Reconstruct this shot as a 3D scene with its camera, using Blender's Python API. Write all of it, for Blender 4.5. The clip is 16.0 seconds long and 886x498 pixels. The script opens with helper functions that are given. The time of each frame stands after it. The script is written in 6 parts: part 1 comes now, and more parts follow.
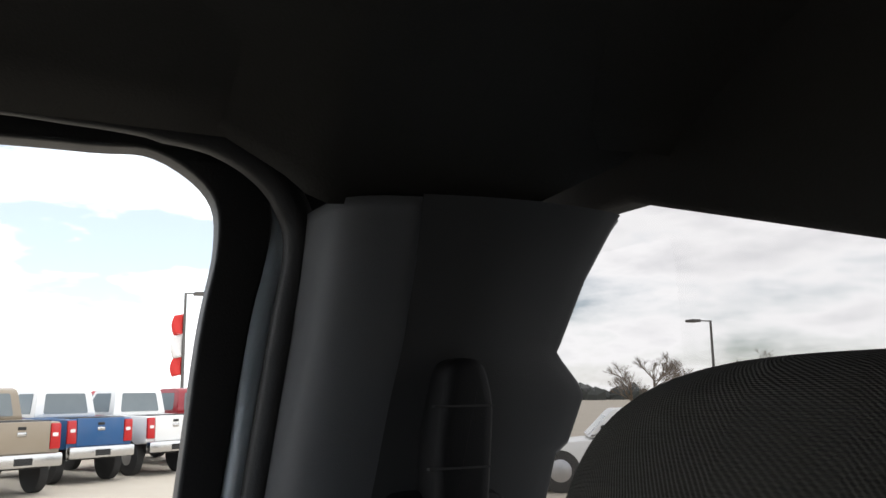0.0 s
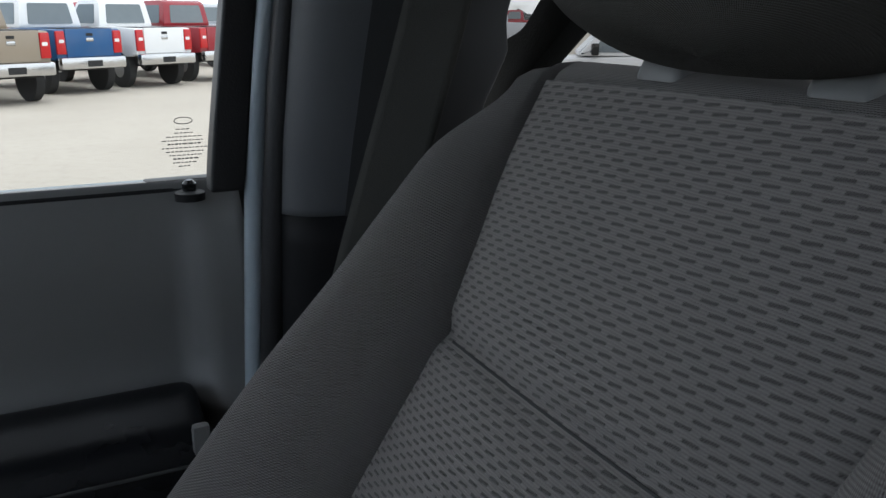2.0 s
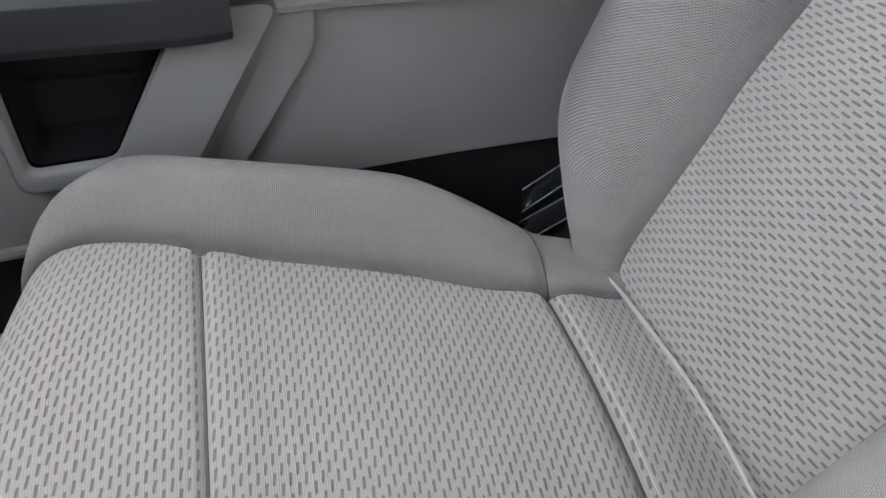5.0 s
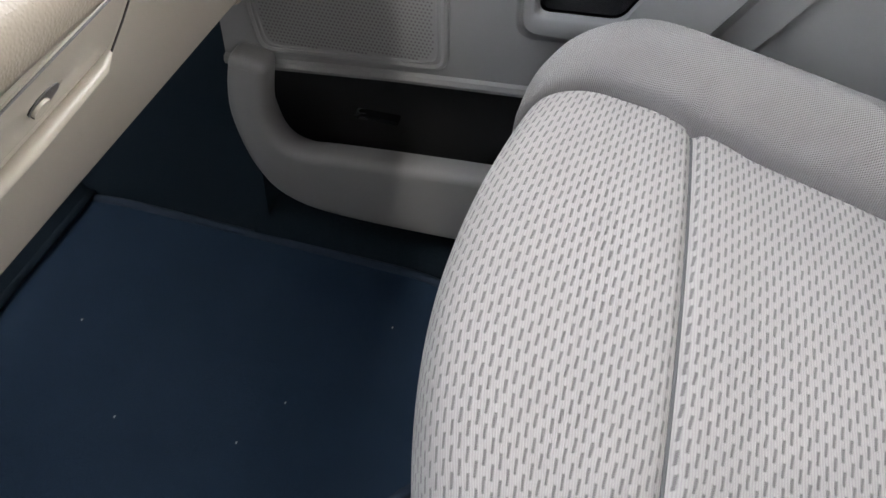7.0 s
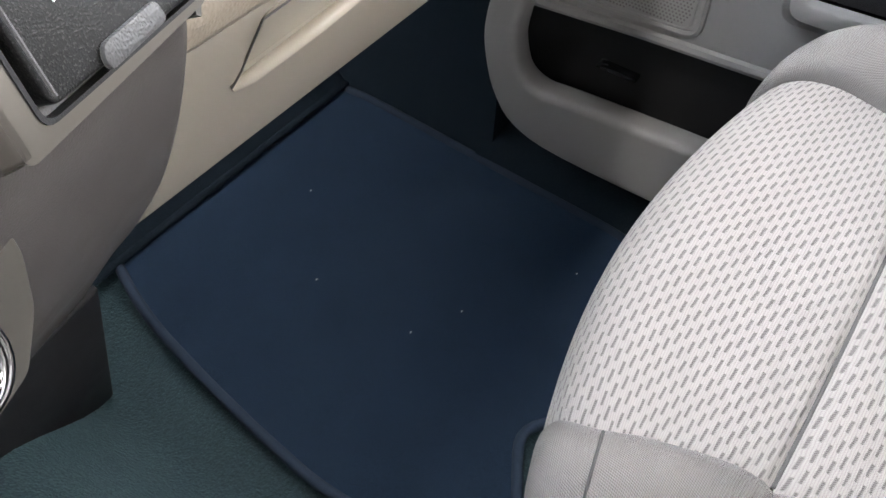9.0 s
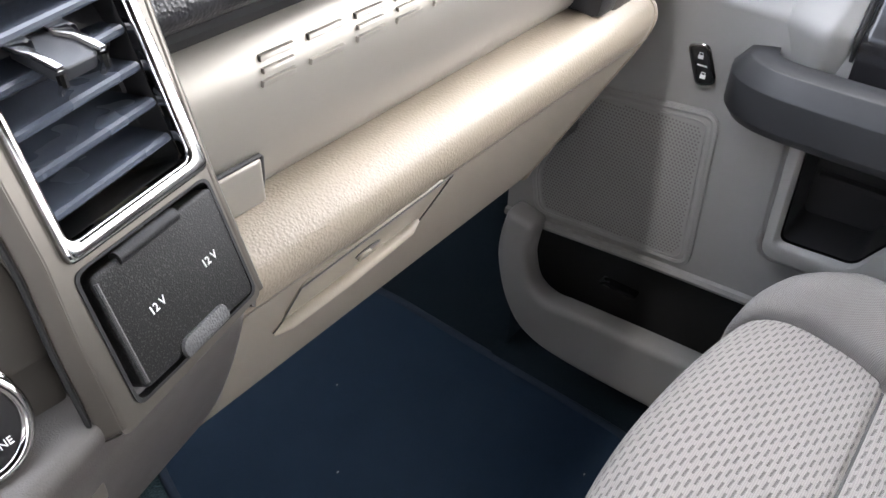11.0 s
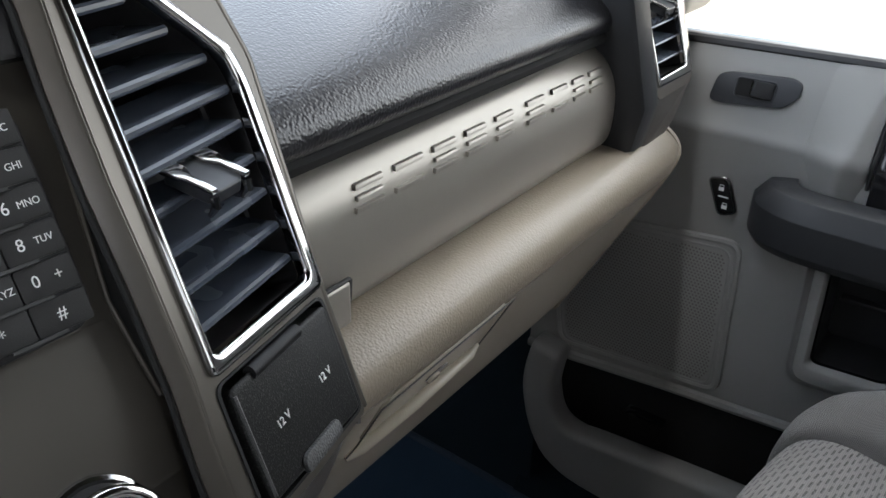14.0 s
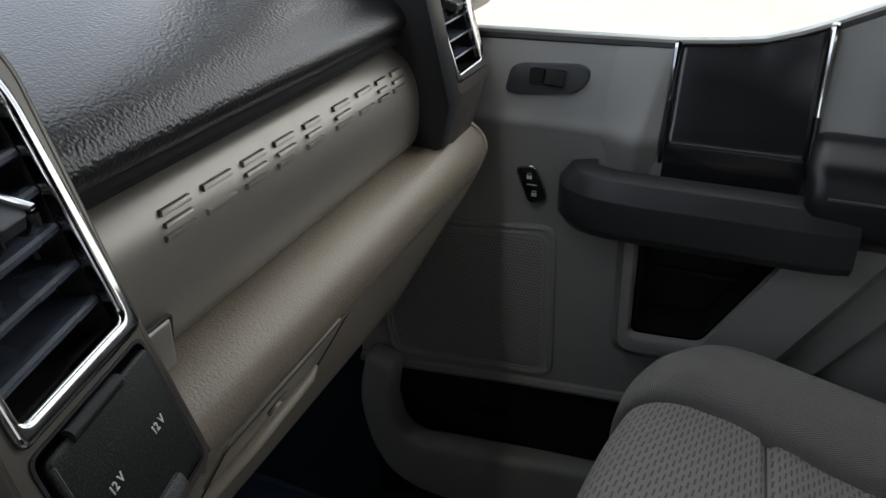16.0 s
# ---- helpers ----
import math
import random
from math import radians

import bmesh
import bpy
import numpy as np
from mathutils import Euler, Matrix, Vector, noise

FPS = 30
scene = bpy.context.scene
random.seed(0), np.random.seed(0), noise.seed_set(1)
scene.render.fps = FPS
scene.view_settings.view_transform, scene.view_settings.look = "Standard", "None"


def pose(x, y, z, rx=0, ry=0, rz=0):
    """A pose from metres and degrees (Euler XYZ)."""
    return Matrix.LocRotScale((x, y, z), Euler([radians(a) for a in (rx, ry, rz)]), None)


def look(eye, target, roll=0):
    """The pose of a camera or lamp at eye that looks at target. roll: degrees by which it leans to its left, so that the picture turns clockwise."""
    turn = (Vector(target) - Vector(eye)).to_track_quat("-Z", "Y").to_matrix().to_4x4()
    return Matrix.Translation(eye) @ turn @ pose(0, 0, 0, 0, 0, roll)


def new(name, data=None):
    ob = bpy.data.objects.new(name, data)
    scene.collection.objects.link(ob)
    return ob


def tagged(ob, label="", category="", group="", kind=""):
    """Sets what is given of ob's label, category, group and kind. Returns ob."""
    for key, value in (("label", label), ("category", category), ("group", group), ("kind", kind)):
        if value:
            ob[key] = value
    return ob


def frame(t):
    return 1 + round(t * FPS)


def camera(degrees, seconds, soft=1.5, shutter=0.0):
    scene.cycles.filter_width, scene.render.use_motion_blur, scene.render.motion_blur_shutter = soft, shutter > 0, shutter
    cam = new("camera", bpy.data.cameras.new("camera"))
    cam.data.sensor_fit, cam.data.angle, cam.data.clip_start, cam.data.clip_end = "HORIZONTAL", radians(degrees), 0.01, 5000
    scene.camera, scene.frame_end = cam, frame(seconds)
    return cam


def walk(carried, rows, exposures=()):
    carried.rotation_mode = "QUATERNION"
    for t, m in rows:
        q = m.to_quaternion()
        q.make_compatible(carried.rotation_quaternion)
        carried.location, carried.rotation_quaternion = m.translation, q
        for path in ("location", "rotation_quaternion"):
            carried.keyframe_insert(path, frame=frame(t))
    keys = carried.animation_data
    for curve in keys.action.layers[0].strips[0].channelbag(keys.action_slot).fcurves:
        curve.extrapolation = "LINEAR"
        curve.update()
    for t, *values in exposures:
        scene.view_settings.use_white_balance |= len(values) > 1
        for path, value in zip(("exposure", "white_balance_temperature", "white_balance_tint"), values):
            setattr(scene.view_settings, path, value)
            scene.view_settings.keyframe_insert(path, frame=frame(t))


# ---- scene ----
def aim(x, y, z, yaw, pitch, roll):
    """A camera at x, y, z: yaw to the left from +y, pitch up, roll as look()."""
    a, b = radians(yaw), radians(pitch)
    ahead = Vector((-math.sin(a) * math.cos(b), math.cos(a) * math.cos(b), math.sin(b)))
    eye = Vector((x, y, z))
    return look(eye, eye + ahead, roll)


# x: towards the passenger side, y: towards the bonnet, z: up from the floor mat
cam = camera(56.86, 16.0)
PATH = [
    (0, aim(0.2446, 0.0299, 1.1254, -116.10, 10.05, -0.83)),
    (0.5, aim(0.2436, 0.0311, 1.0974, -118.37, 5.53, -0.09)),
    (1, aim(0.1925, 0.0552, 1.0660, -118.55, -2.02, -0.12)),
    (1.5, aim(0.1440, 0.0705, 1.0220, -117.24, -8.44, 0.08)),
    (2, aim(0.1333, 0.0995, 0.9736, -116.60, -15.92, 0.13)),
    (2.5, aim(0.1237, 0.1319, 0.9487, -117.80, -20.93, 0.62)),
    (3, aim(0.1235, 0.1787, 0.9336, -119.37, -27.19, 0.49)),
    (3.2, aim(0.1262, 0.1999, 0.9274, -120.03, -30.53, 0.30)),
    (5.3, aim(0.0918, 0.4088, 0.8699, -102.10, -42.44, 3.34)),
    (5.5, aim(0.0860, 0.4228, 0.8710, -99.41, -43.16, 3.55)),
    (6, aim(0.0733, 0.4577, 0.8637, -91.77, -44.79, 3.03)),
    (6.5, aim(0.0775, 0.4915, 0.8408, -84.57, -45.12, 3.11)),
    (7, aim(0.0852, 0.5169, 0.8232, -77.12, -46.47, 2.61)),
    (7.5, aim(0.0657, 0.5183, 0.8117, -67.14, -47.97, 1.94)),
    (8, aim(0.0567, 0.5124, 0.8019, -59.69, -49.94, 1.75)),
    (8.2, aim(0.0514, 0.5101, 0.8033, -57.51, -50.50, 1.37)),
    (10.3, aim(0.0318, 0.4588, 0.9352, -54.81, -47.51, 3.17)),
    (10.5, aim(0.0285, 0.4560, 0.9391, -52.98, -42.83, 1.88)),
    (11, aim(0.0200, 0.4598, 0.9461, -52.80, -38.56, 1.47)),
    (11.5, aim(0.0164, 0.4527, 0.9633, -52.26, -34.76, 1.42)),
    (12, aim(0.0092, 0.4558, 0.9717, -52.06, -31.99, 1.07)),
    (12.5, aim(-0.0005, 0.4567, 0.9680, -51.83, -29.50, 1.04)),
    (13, aim(-0.0097, 0.4663, 0.9592, -51.36, -28.77, 1.00)),
    (13.5, aim(-0.0330, 0.4913, 0.9657, -51.60, -28.64, 1.22)),
    (14, aim(-0.0378, 0.4972, 0.9441, -54.45, -28.59, 1.39)),
    (14.5, aim(-0.0482, 0.5110, 0.9627, -58.37, -28.32, 1.55)),
    (15, aim(-0.0320, 0.4739, 0.9827, -62.32, -27.99, 0.55)),
    (15.5, aim(-0.0103, 0.4899, 0.9521, -66.97, -27.70, 0.91)),
    (16, aim(-0.0270, 0.5178, 0.9260, -69.43, -27.11, 0.46)),
]
EXPOSURES = [(0, 0.15, 6550, 11), (0.5, -0.65, 6650, 11), (1, -1.20, 6550, 10), (1.5, -0.85, 6450, 9), (2, 0.0, 6100, 8), (2.5, 1.32, 6300, 9), (3.2, 2.25, 6450, 10), (5.3, 2.75, 6600, 12), (6, 2.8, 6600, 12), (7, 3.2, 6650, 12), (8.2, 3.6, 6750, 12),
             (10.3, 3.6, 6700, 14), (10.7, 3.5, 6700, 14), (11, 3.2, 6650, 14), (12, 2.3, 6550, 12), (13, 1.65, 6450, 9), (14, 1.7, 6450, 9), (14.5, 1.95, 6450, 9), (15, 0.98, 6600, 9), (15.5, 0.78, 6700, 9), (16, 0.70, 6600, 8)]
walk(cam, PATH, EXPOSURES)

# ---- daylight ----
SUN_AZ, SUN_EL = 192.0, 58.0   # direction the sun stands in: degrees from +x towards +y, and up
world = bpy.data.worlds.new("sky")
scene.world = world
world.use_nodes = True
wn, wl = world.node_tree.nodes, world.node_tree.links
wn.clear()
sky = wn.new("ShaderNodeTexSky")
sky.sky_type, sky.sun_disc = "NISHITA", False
sky.sun_elevation, sky.sun_rotation = radians(SUN_EL), radians(90.0 - SUN_AZ)
sky.air_density, sky.dust_density, sky.ozone_density = 1.0, 0.6, 3.0
cloud = wn.new("ShaderNodeTexNoise")
cloud.inputs["Scale"].default_value, cloud.inputs["Detail"].default_value, cloud.inputs["Roughness"].default_value = 2.6, 8.0, 0.58
cover = wn.new("ShaderNodeValToRGB")
cover.color_ramp.elements[0].position, cover.color_ramp.elements[1].position = 0.40, 0.53
cover.color_ramp.elements[0].color = (0.22, 0.22, 0.22, 1)
tone = wn.new("ShaderNodeValToRGB")
tone.color_ramp.elements[0].position, tone.color_ramp.elements[1].position = 0.45, 0.68
tone.color_ramp.elements[0].color, tone.color_ramp.elements[1].color = (19.0, 18.9, 19.2, 1), (10.2, 10.3, 11.0, 1)
mixer = wn.new("ShaderNodeMixRGB")
glow = wn.new("ShaderNodeBackground")
glow.inputs["Strength"].default_value = 0.15
wout = wn.new("ShaderNodeOutputWorld")
where, stretch = wn.new("ShaderNodeTexCoord"), wn.new("ShaderNodeMapping")
stretch.inputs["Scale"].default_value = (1.0, 1.0, 3.0)
wl.new(where.outputs["Generated"], stretch.inputs["Vector"])
wl.new(stretch.outputs["Vector"], cloud.inputs["Vector"])
wl.new(cloud.outputs["Fac"], cover.inputs["Fac"])
wl.new(cloud.outputs["Fac"], tone.inputs["Fac"])
wl.new(cover.outputs["Color"], mixer.inputs["Fac"])
wl.new(sky.outputs["Color"], mixer.inputs["Color1"])
wl.new(tone.outputs["Color"], mixer.inputs["Color2"])
wl.new(mixer.outputs["Color"], glow.inputs["Color"])
wl.new(glow.outputs["Background"], wout.inputs["Surface"])
sun = new("sun", bpy.data.lights.new("sun", "SUN"))
sun.data.energy, sun.data.angle, sun.data.color = 1.2, radians(28.0), (1.0, 0.985, 0.965)
sun.matrix_world = look((0, 0, 20), Vector((0, 0, 20)) - Vector((math.cos(radians(SUN_AZ)) * math.cos(radians(SUN_EL)), math.sin(radians(SUN_AZ)) * math.cos(radians(SUN_EL)), math.sin(radians(SUN_EL)))))

# ---- materials ----
class Nodes:
    """A small helper to wire a Principled material."""

    def __init__(self, name, color, rough=0.6, metal=0.0, coat=0.0, spec=0.5):
        self.mat = bpy.data.materials.new(name)
        self.mat.use_nodes = True
        self.n, self.l = self.mat.node_tree.nodes, self.mat.node_tree.links
        self.bsdf = self.n["Principled BSDF"]
        self.bsdf.inputs["Base Color"].default_value = (*color, 1)
        self.bsdf.inputs["Roughness"].default_value = rough
        self.bsdf.inputs["Metallic"].default_value = metal
        self.bsdf.inputs["Coat Weight"].default_value = coat
        self.bsdf.inputs["Specular IOR Level"].default_value = spec
        self.color, self.rough = color, rough

    def coords(self, kind="Object"):
        return self.n.new("ShaderNodeTexCoord").outputs[kind]

    def noise(self, scale, detail=3.0, rough=0.55, src=None):
        t = self.n.new("ShaderNodeTexNoise")
        t.inputs["Scale"].default_value, t.inputs["Detail"].default_value, t.inputs["Roughness"].default_value = scale, detail, rough
        self.l.new(src or self.coords(), t.inputs["Vector"])
        return t.outputs["Fac"]

    def cells(self, scale, src=None, feature="F1", randomness=1.0):
        t = self.n.new("ShaderNodeTexVoronoi")
        t.feature = feature
        t.inputs["Scale"].default_value, t.inputs["Randomness"].default_value = scale, randomness
        self.l.new(src or self.coords(), t.inputs["Vector"])
        return t.outputs["Distance"]

    def math(self, op, a, b=None, c=None, clamp=False):
        m = self.n.new("ShaderNodeMath")
        m.operation, m.use_clamp = op, clamp
        for k, v in enumerate((a, b, c)):
            if v is None:
                continue
            if isinstance(v, (int, float)):
                m.inputs[k].default_value = v
            else:
                self.l.new(v, m.inputs[k])
        return m.outputs[0]

    def ramp(self, fac, lo, hi, a, b):
        """Map fac from lo..hi to a..b, smooth."""
        m = self.n.new("ShaderNodeMapRange")
        m.interpolation_type = "SMOOTHSTEP"
        for k, v in (("From Min", lo), ("From Max", hi), ("To Min", a), ("To Max", b)):
            m.inputs[k].default_value = v
        self.l.new(fac, m.inputs["Value"])
        return m.outputs["Result"]

    def mix(self, fac, a, b):
        m = self.n.new("ShaderNodeMixRGB")
        self.l.new(fac, m.inputs["Fac"])
        for k, v in (("Color1", a), ("Color2", b)):
            if isinstance(v, tuple):
                m.inputs[k].default_value = (*v, 1)
            else:
                self.l.new(v, m.inputs[k])
        return m.outputs["Color"]

    def base(self, c):
        self.l.new(c, self.bsdf.inputs["Base Color"])
        return self

    def gloss(self, fac):
        self.l.new(fac, self.bsdf.inputs["Roughness"])
        return self

    def bump(self, height, depth, strength=1.0):
        b = self.n.new("ShaderNodeBump")
        b.inputs["Distance"].default_value, b.inputs["Strength"].default_value = depth, strength
        self.l.new(height, b.inputs["Height"])
        prev = self.bsdf.inputs["Normal"]
        if prev.is_linked:
            self.l.new(prev.links[0].from_socket, b.inputs["Normal"])
        self.l.new(b.outputs["Normal"], self.bsdf.inputs["Normal"])
        return self


def scaled(c, k):
    return tuple(min(1.0, v * k) for v in c)


def grained(name, color, rough, grain=900.0, depth=0.0002, wear=0.12, spec=0.5, cells=False):
    """Moulded plastic or vinyl: fine grain, faint clouds of wear."""
    m = Nodes(name, color, rough, spec=spec)
    src = m.coords()
    big = m.noise(7.0, 4.0, 0.6, src)
    m.base(m.mix(big, scaled(color, 1 - wear), scaled(color, 1 + wear)))
    fine = m.cells(grain, src, "SMOOTH_F1") if cells else m.noise(grain, 2.0, 0.5, src)
    m.gloss(m.ramp(big, 0.3, 0.7, rough - 0.05, rough + 0.07))
    m.bump(fine, depth)
    return m.mat


def plain_plastic(name, color, rough):
    """Smooth moulded plastic with faint broad fading."""
    m = Nodes(name, color, rough)
    m.base(m.mix(m.noise(4.0, 1.0, 0.5), scaled(color, 0.94), scaled(color, 1.06)))
    return m.mat


def speckled(name, dark, light, rough):
    """Black textured plastic with fine pale specks."""
    m = Nodes(name, dark, rough, spec=0.22)
    src = m.coords()
    speck = m.noise(1150.0, 1.0, 0.5, src)
    m.base(m.mix(m.ramp(speck, 0.56, 0.70, 0.0, 1.0), dark, light))
    m.bump(speck, 0.0002)
    return m.mat


def leather(name, color, rough, scale=420.0, depth=0.0009, coat=0.0):
    """Vinyl with a pebbled leather grain of two sizes."""
    m = Nodes(name, color, rough, spec=0.5)
    src = m.coords()
    warp = m.n.new("ShaderNodeMixRGB")
    warp.inputs["Fac"].default_value = 0.0012
    n = m.n.new("ShaderNodeTexNoise")
    n.inputs["Scale"].default_value = 90.0
    m.l.new(src, n.inputs["Vector"])
    m.l.new(src, warp.inputs["Color1"])
    m.l.new(n.outputs["Color"], warp.inputs["Color2"])
    peb = m.cells(scale, warp.outputs["Color"], "SMOOTH_F1")
    fold = m.noise(scale * 0.45, 2.0, 0.6, src)
    h = m.math("ADD", m.math("MULTIPLY", peb, -1.0), m.math("MULTIPLY", fold, 0.12))
    m.bump(h, depth, 0.8)
    m.l.new(m.bsdf.inputs["Normal"].links[0].from_socket, m.bsdf.inputs["Coat Normal"])
    m.bsdf.inputs["Coat Weight"].default_value, m.bsdf.inputs["Coat Roughness"].default_value = coat, 0.16
    big = m.noise(5.0, 3.0, 0.6, src)
    m.base(m.mix(big, scaled(color, 0.9), scaled(color, 1.1)))
    m.gloss(m.ramp(h, -0.4, 0.6, rough + 0.1, rough - 0.05))
    return m.mat


def cloth_dash(name, light, dark):
    """Seat insert: pale rib cloth with short dark dashes set like bricks; UV in metres, dashes along v."""
    m = Nodes(name, light, 0.95, spec=0.12)
    uv = m.n.new("ShaderNodeUVMap")
    sep = m.n.new("ShaderNodeSeparateXYZ")
    m.l.new(uv.outputs["UV"], sep.inputs[0])
    wob = m.math("MULTIPLY", m.math("SUBTRACT", m.noise(60.0, 2.0, 0.5, uv.outputs["UV"]), 0.5), 0.0016)
    u = m.math("ADD", sep.outputs["X"], wob)
    cu = m.math("DIVIDE", u, 0.0050)
    col = m.math("FLOOR", cu)
    row = m.math("ADD", m.math("DIVIDE", sep.outputs["Y"], 0.0145), m.math("MULTIPLY", m.math("MODULO", m.math("ABSOLUTE", col), 2.0), 0.5))
    along_row = m.math("SUBTRACT", m.math("FRACT", row), 0.5)
    fy = m.math("ABSOLUTE", along_row)
    fx = m.math("ABSOLUTE", m.math("ADD", m.math("SUBTRACT", m.math("FRACT", cu), 0.5), m.math("MULTIPLY", along_row, 0.28)))
    fuzz = m.noise(1500.0, 2.0, 0.7, uv.outputs["UV"])
    fray = m.math("MULTIPLY", m.math("SUBTRACT", fuzz, 0.5), 0.22)
    inx = m.ramp(m.math("ADD", fx, fray), 0.06, 0.30, 1.0, 0.0)
    iny = m.ramp(m.math("ADD", fy, m.math("MULTIPLY", fray, 0.3)), 0.27, 0.36, 1.0, 0.0)
    hatch = m.math("SINE", m.math("MULTIPLY", m.math("ADD", sep.outputs["Y"], m.math("MULTIPLY", sep.outputs["X"], 0.5)), 2 * math.pi / 0.0013))
    dash = m.math("MULTIPLY", m.math("MULTIPLY", inx, iny), m.math("MULTIPLY_ADD", hatch, 0.16, 0.84))
    rib = m.math("SINE", m.math("MULTIPLY", sep.outputs["Y"], 2 * math.pi / 0.0019))
    rib2 = m.math("SINE", m.math("MULTIPLY", u, 2 * math.pi / 0.001667))
    weave = m.math("MULTIPLY", rib, rib2)
    blot = m.noise(14.0, 3.0, 0.6, uv.outputs["UV"])
    lightc = m.mix(blot, scaled(light, 0.93), scaled(light, 1.06))
    lightc = m.mix(m.ramp(fuzz, 0.3, 0.75, 0.0, 0.35), lightc, scaled(light, 0.72))
    lightc = m.mix(m.ramp(rib2, -1.0, 0.3, 0.5, 0.0), lightc, scaled(light, 0.66))
    m.base(m.mix(dash, lightc, dark))
    hgt = m.math("ADD", m.math("MULTIPLY", dash, -1.0), m.math("ADD", m.math("MULTIPLY", weave, 0.10), m.math("MULTIPLY", rib2, 0.14)))
    m.bump(m.math("ADD", hgt, m.math("MULTIPLY", fuzz, 0.25)), 0.0006)
    m.bsdf.inputs["Sheen Weight"].default_value = 0.15
    return m.mat


def cloth_plain(name, color, pitch=0.0021, contrast=0.8):
    """Bolster cloth: a fine twill of small beads; UV in metres."""
    m = Nodes(name, color, 0.93, spec=0.12)
    uv = m.n.new("ShaderNodeUVMap")
    sep = m.n.new("ShaderNodeSeparateXYZ")
    m.l.new(uv.outputs["UV"], sep.inputs[0])
    k = 2 * math.pi / pitch
    a = m.math("SINE", m.math("MULTIPLY", m.math("ADD", sep.outputs["X"], m.math("MULTIPLY", sep.outputs["Y"], 0.55)), k))
    b = m.math("SINE", m.math("MULTIPLY", sep.outputs["Y"], k))
    bead = m.math("ADD", m.math("MULTIPLY", a, 0.5), m.math("MULTIPLY", b, 0.5))
    blot = m.noise(9.0, 3.0, 0.6, uv.outputs["UV"])
    fuzz = m.noise(900.0, 2.0, 0.7, uv.outputs["UV"])
    c = m.mix(blot, scaled(color, 0.92), scaled(color, 1.08))
    m.base(m.mix(m.ramp(bead, -0.75, 0.5, contrast, 0.0), c, scaled(color, 0.42)))
    m.bump(m.math("ADD", bead, m.math("MULTIPLY", fuzz, 0.5)), 0.0005)
    m.bsdf.inputs["Sheen Weight"].default_value = 0.15
    return m.mat


def pile(name, color, scale=700.0, depth=0.003):
    """Carpet pile with trodden patches."""
    m = Nodes(name, color, 0.97, spec=0.1)
    src = m.coords()
    tuft = m.noise(scale, 3.0, 0.7, src)
    patch = m.noise(9.0, 4.0, 0.6, src)
    c = m.mix(patch, scaled(color, 0.7), scaled(color, 1.35))
    m.base(m.mix(m.ramp(tuft, 0.35, 0.7, 0.6, 0.0), c, scaled(color, 0.4)))
    m.bump(tuft, depth)
    m.bsdf.inputs["Sheen Weight"].default_value = 0.35
    m.bsdf.inputs["Sheen Tint"].default_value = (*scaled(color, 6), 1)
    return m.mat


def satin(name, color, rough=0.32, metal=0.75):
    """Silver-grey satin paint, faintly uneven."""
    m = Nodes(name, color, rough, metal)
    src = m.coords()
    m.base(m.mix(m.noise(6.0, 1.0, 0.5, src), scaled(color, 0.88), scaled(color, 1.10)))
    return m.mat


def paint(name, color, rough=0.25, coat=0.6):
    m = Nodes(name, color, rough, 0.0, coat)
    src = m.coords()
    dust = m.noise(2.5, 5.0, 0.65, src)
    m.base(m.mix(m.ramp(dust, 0.4, 0.8, 0.0, 0.08), color, (0.35, 0.31, 0.26)))
    return m.mat


def chrome_mat(name):
    m = Nodes(name, (0.46, 0.455, 0.445), 0.08, 1.0)
    m.gloss(m.ramp(m.noise(40.0, 4.0, 0.6), 0.3, 0.8, 0.07, 0.15))
    return m.mat


def glass_mat(name, tint=(0.95, 0.97, 0.96), shine_share=0.045):
    m = bpy.data.materials.new(name)
    m.use_nodes = True
    n, l = m.node_tree.nodes, m.node_tree.links
    n.clear()
    clear, shine, mixn, edge, out = n.new("ShaderNodeBsdfTransparent"), n.new("ShaderNodeBsdfGlossy"), n.new("ShaderNodeMixShader"), n.new("ShaderNodeLayerWeight"), n.new("ShaderNodeOutputMaterial")
    clear.inputs["Color"].default_value = (*tint, 1)
    shine.inputs["Roughness"].default_value = 0.02
    power, share = n.new("ShaderNodeMath"), n.new("ShaderNodeMath")
    power.operation, share.operation = "POWER", "MULTIPLY_ADD"
    power.inputs[1].default_value, share.inputs[1].default_value, share.inputs[2].default_value = 5.0, 0.9, shine_share
    l.new(edge.outputs["Facing"], power.inputs[0])
    l.new(power.outputs[0], share.inputs[0])
    l.new(share.outputs[0], mixn.inputs[0])
    l.new(clear.outputs[0], mixn.inputs[1])
    l.new(shine.outputs[0], mixn.inputs[2])
    l.new(mixn.outputs[0], out.inputs["Surface"])
    return m


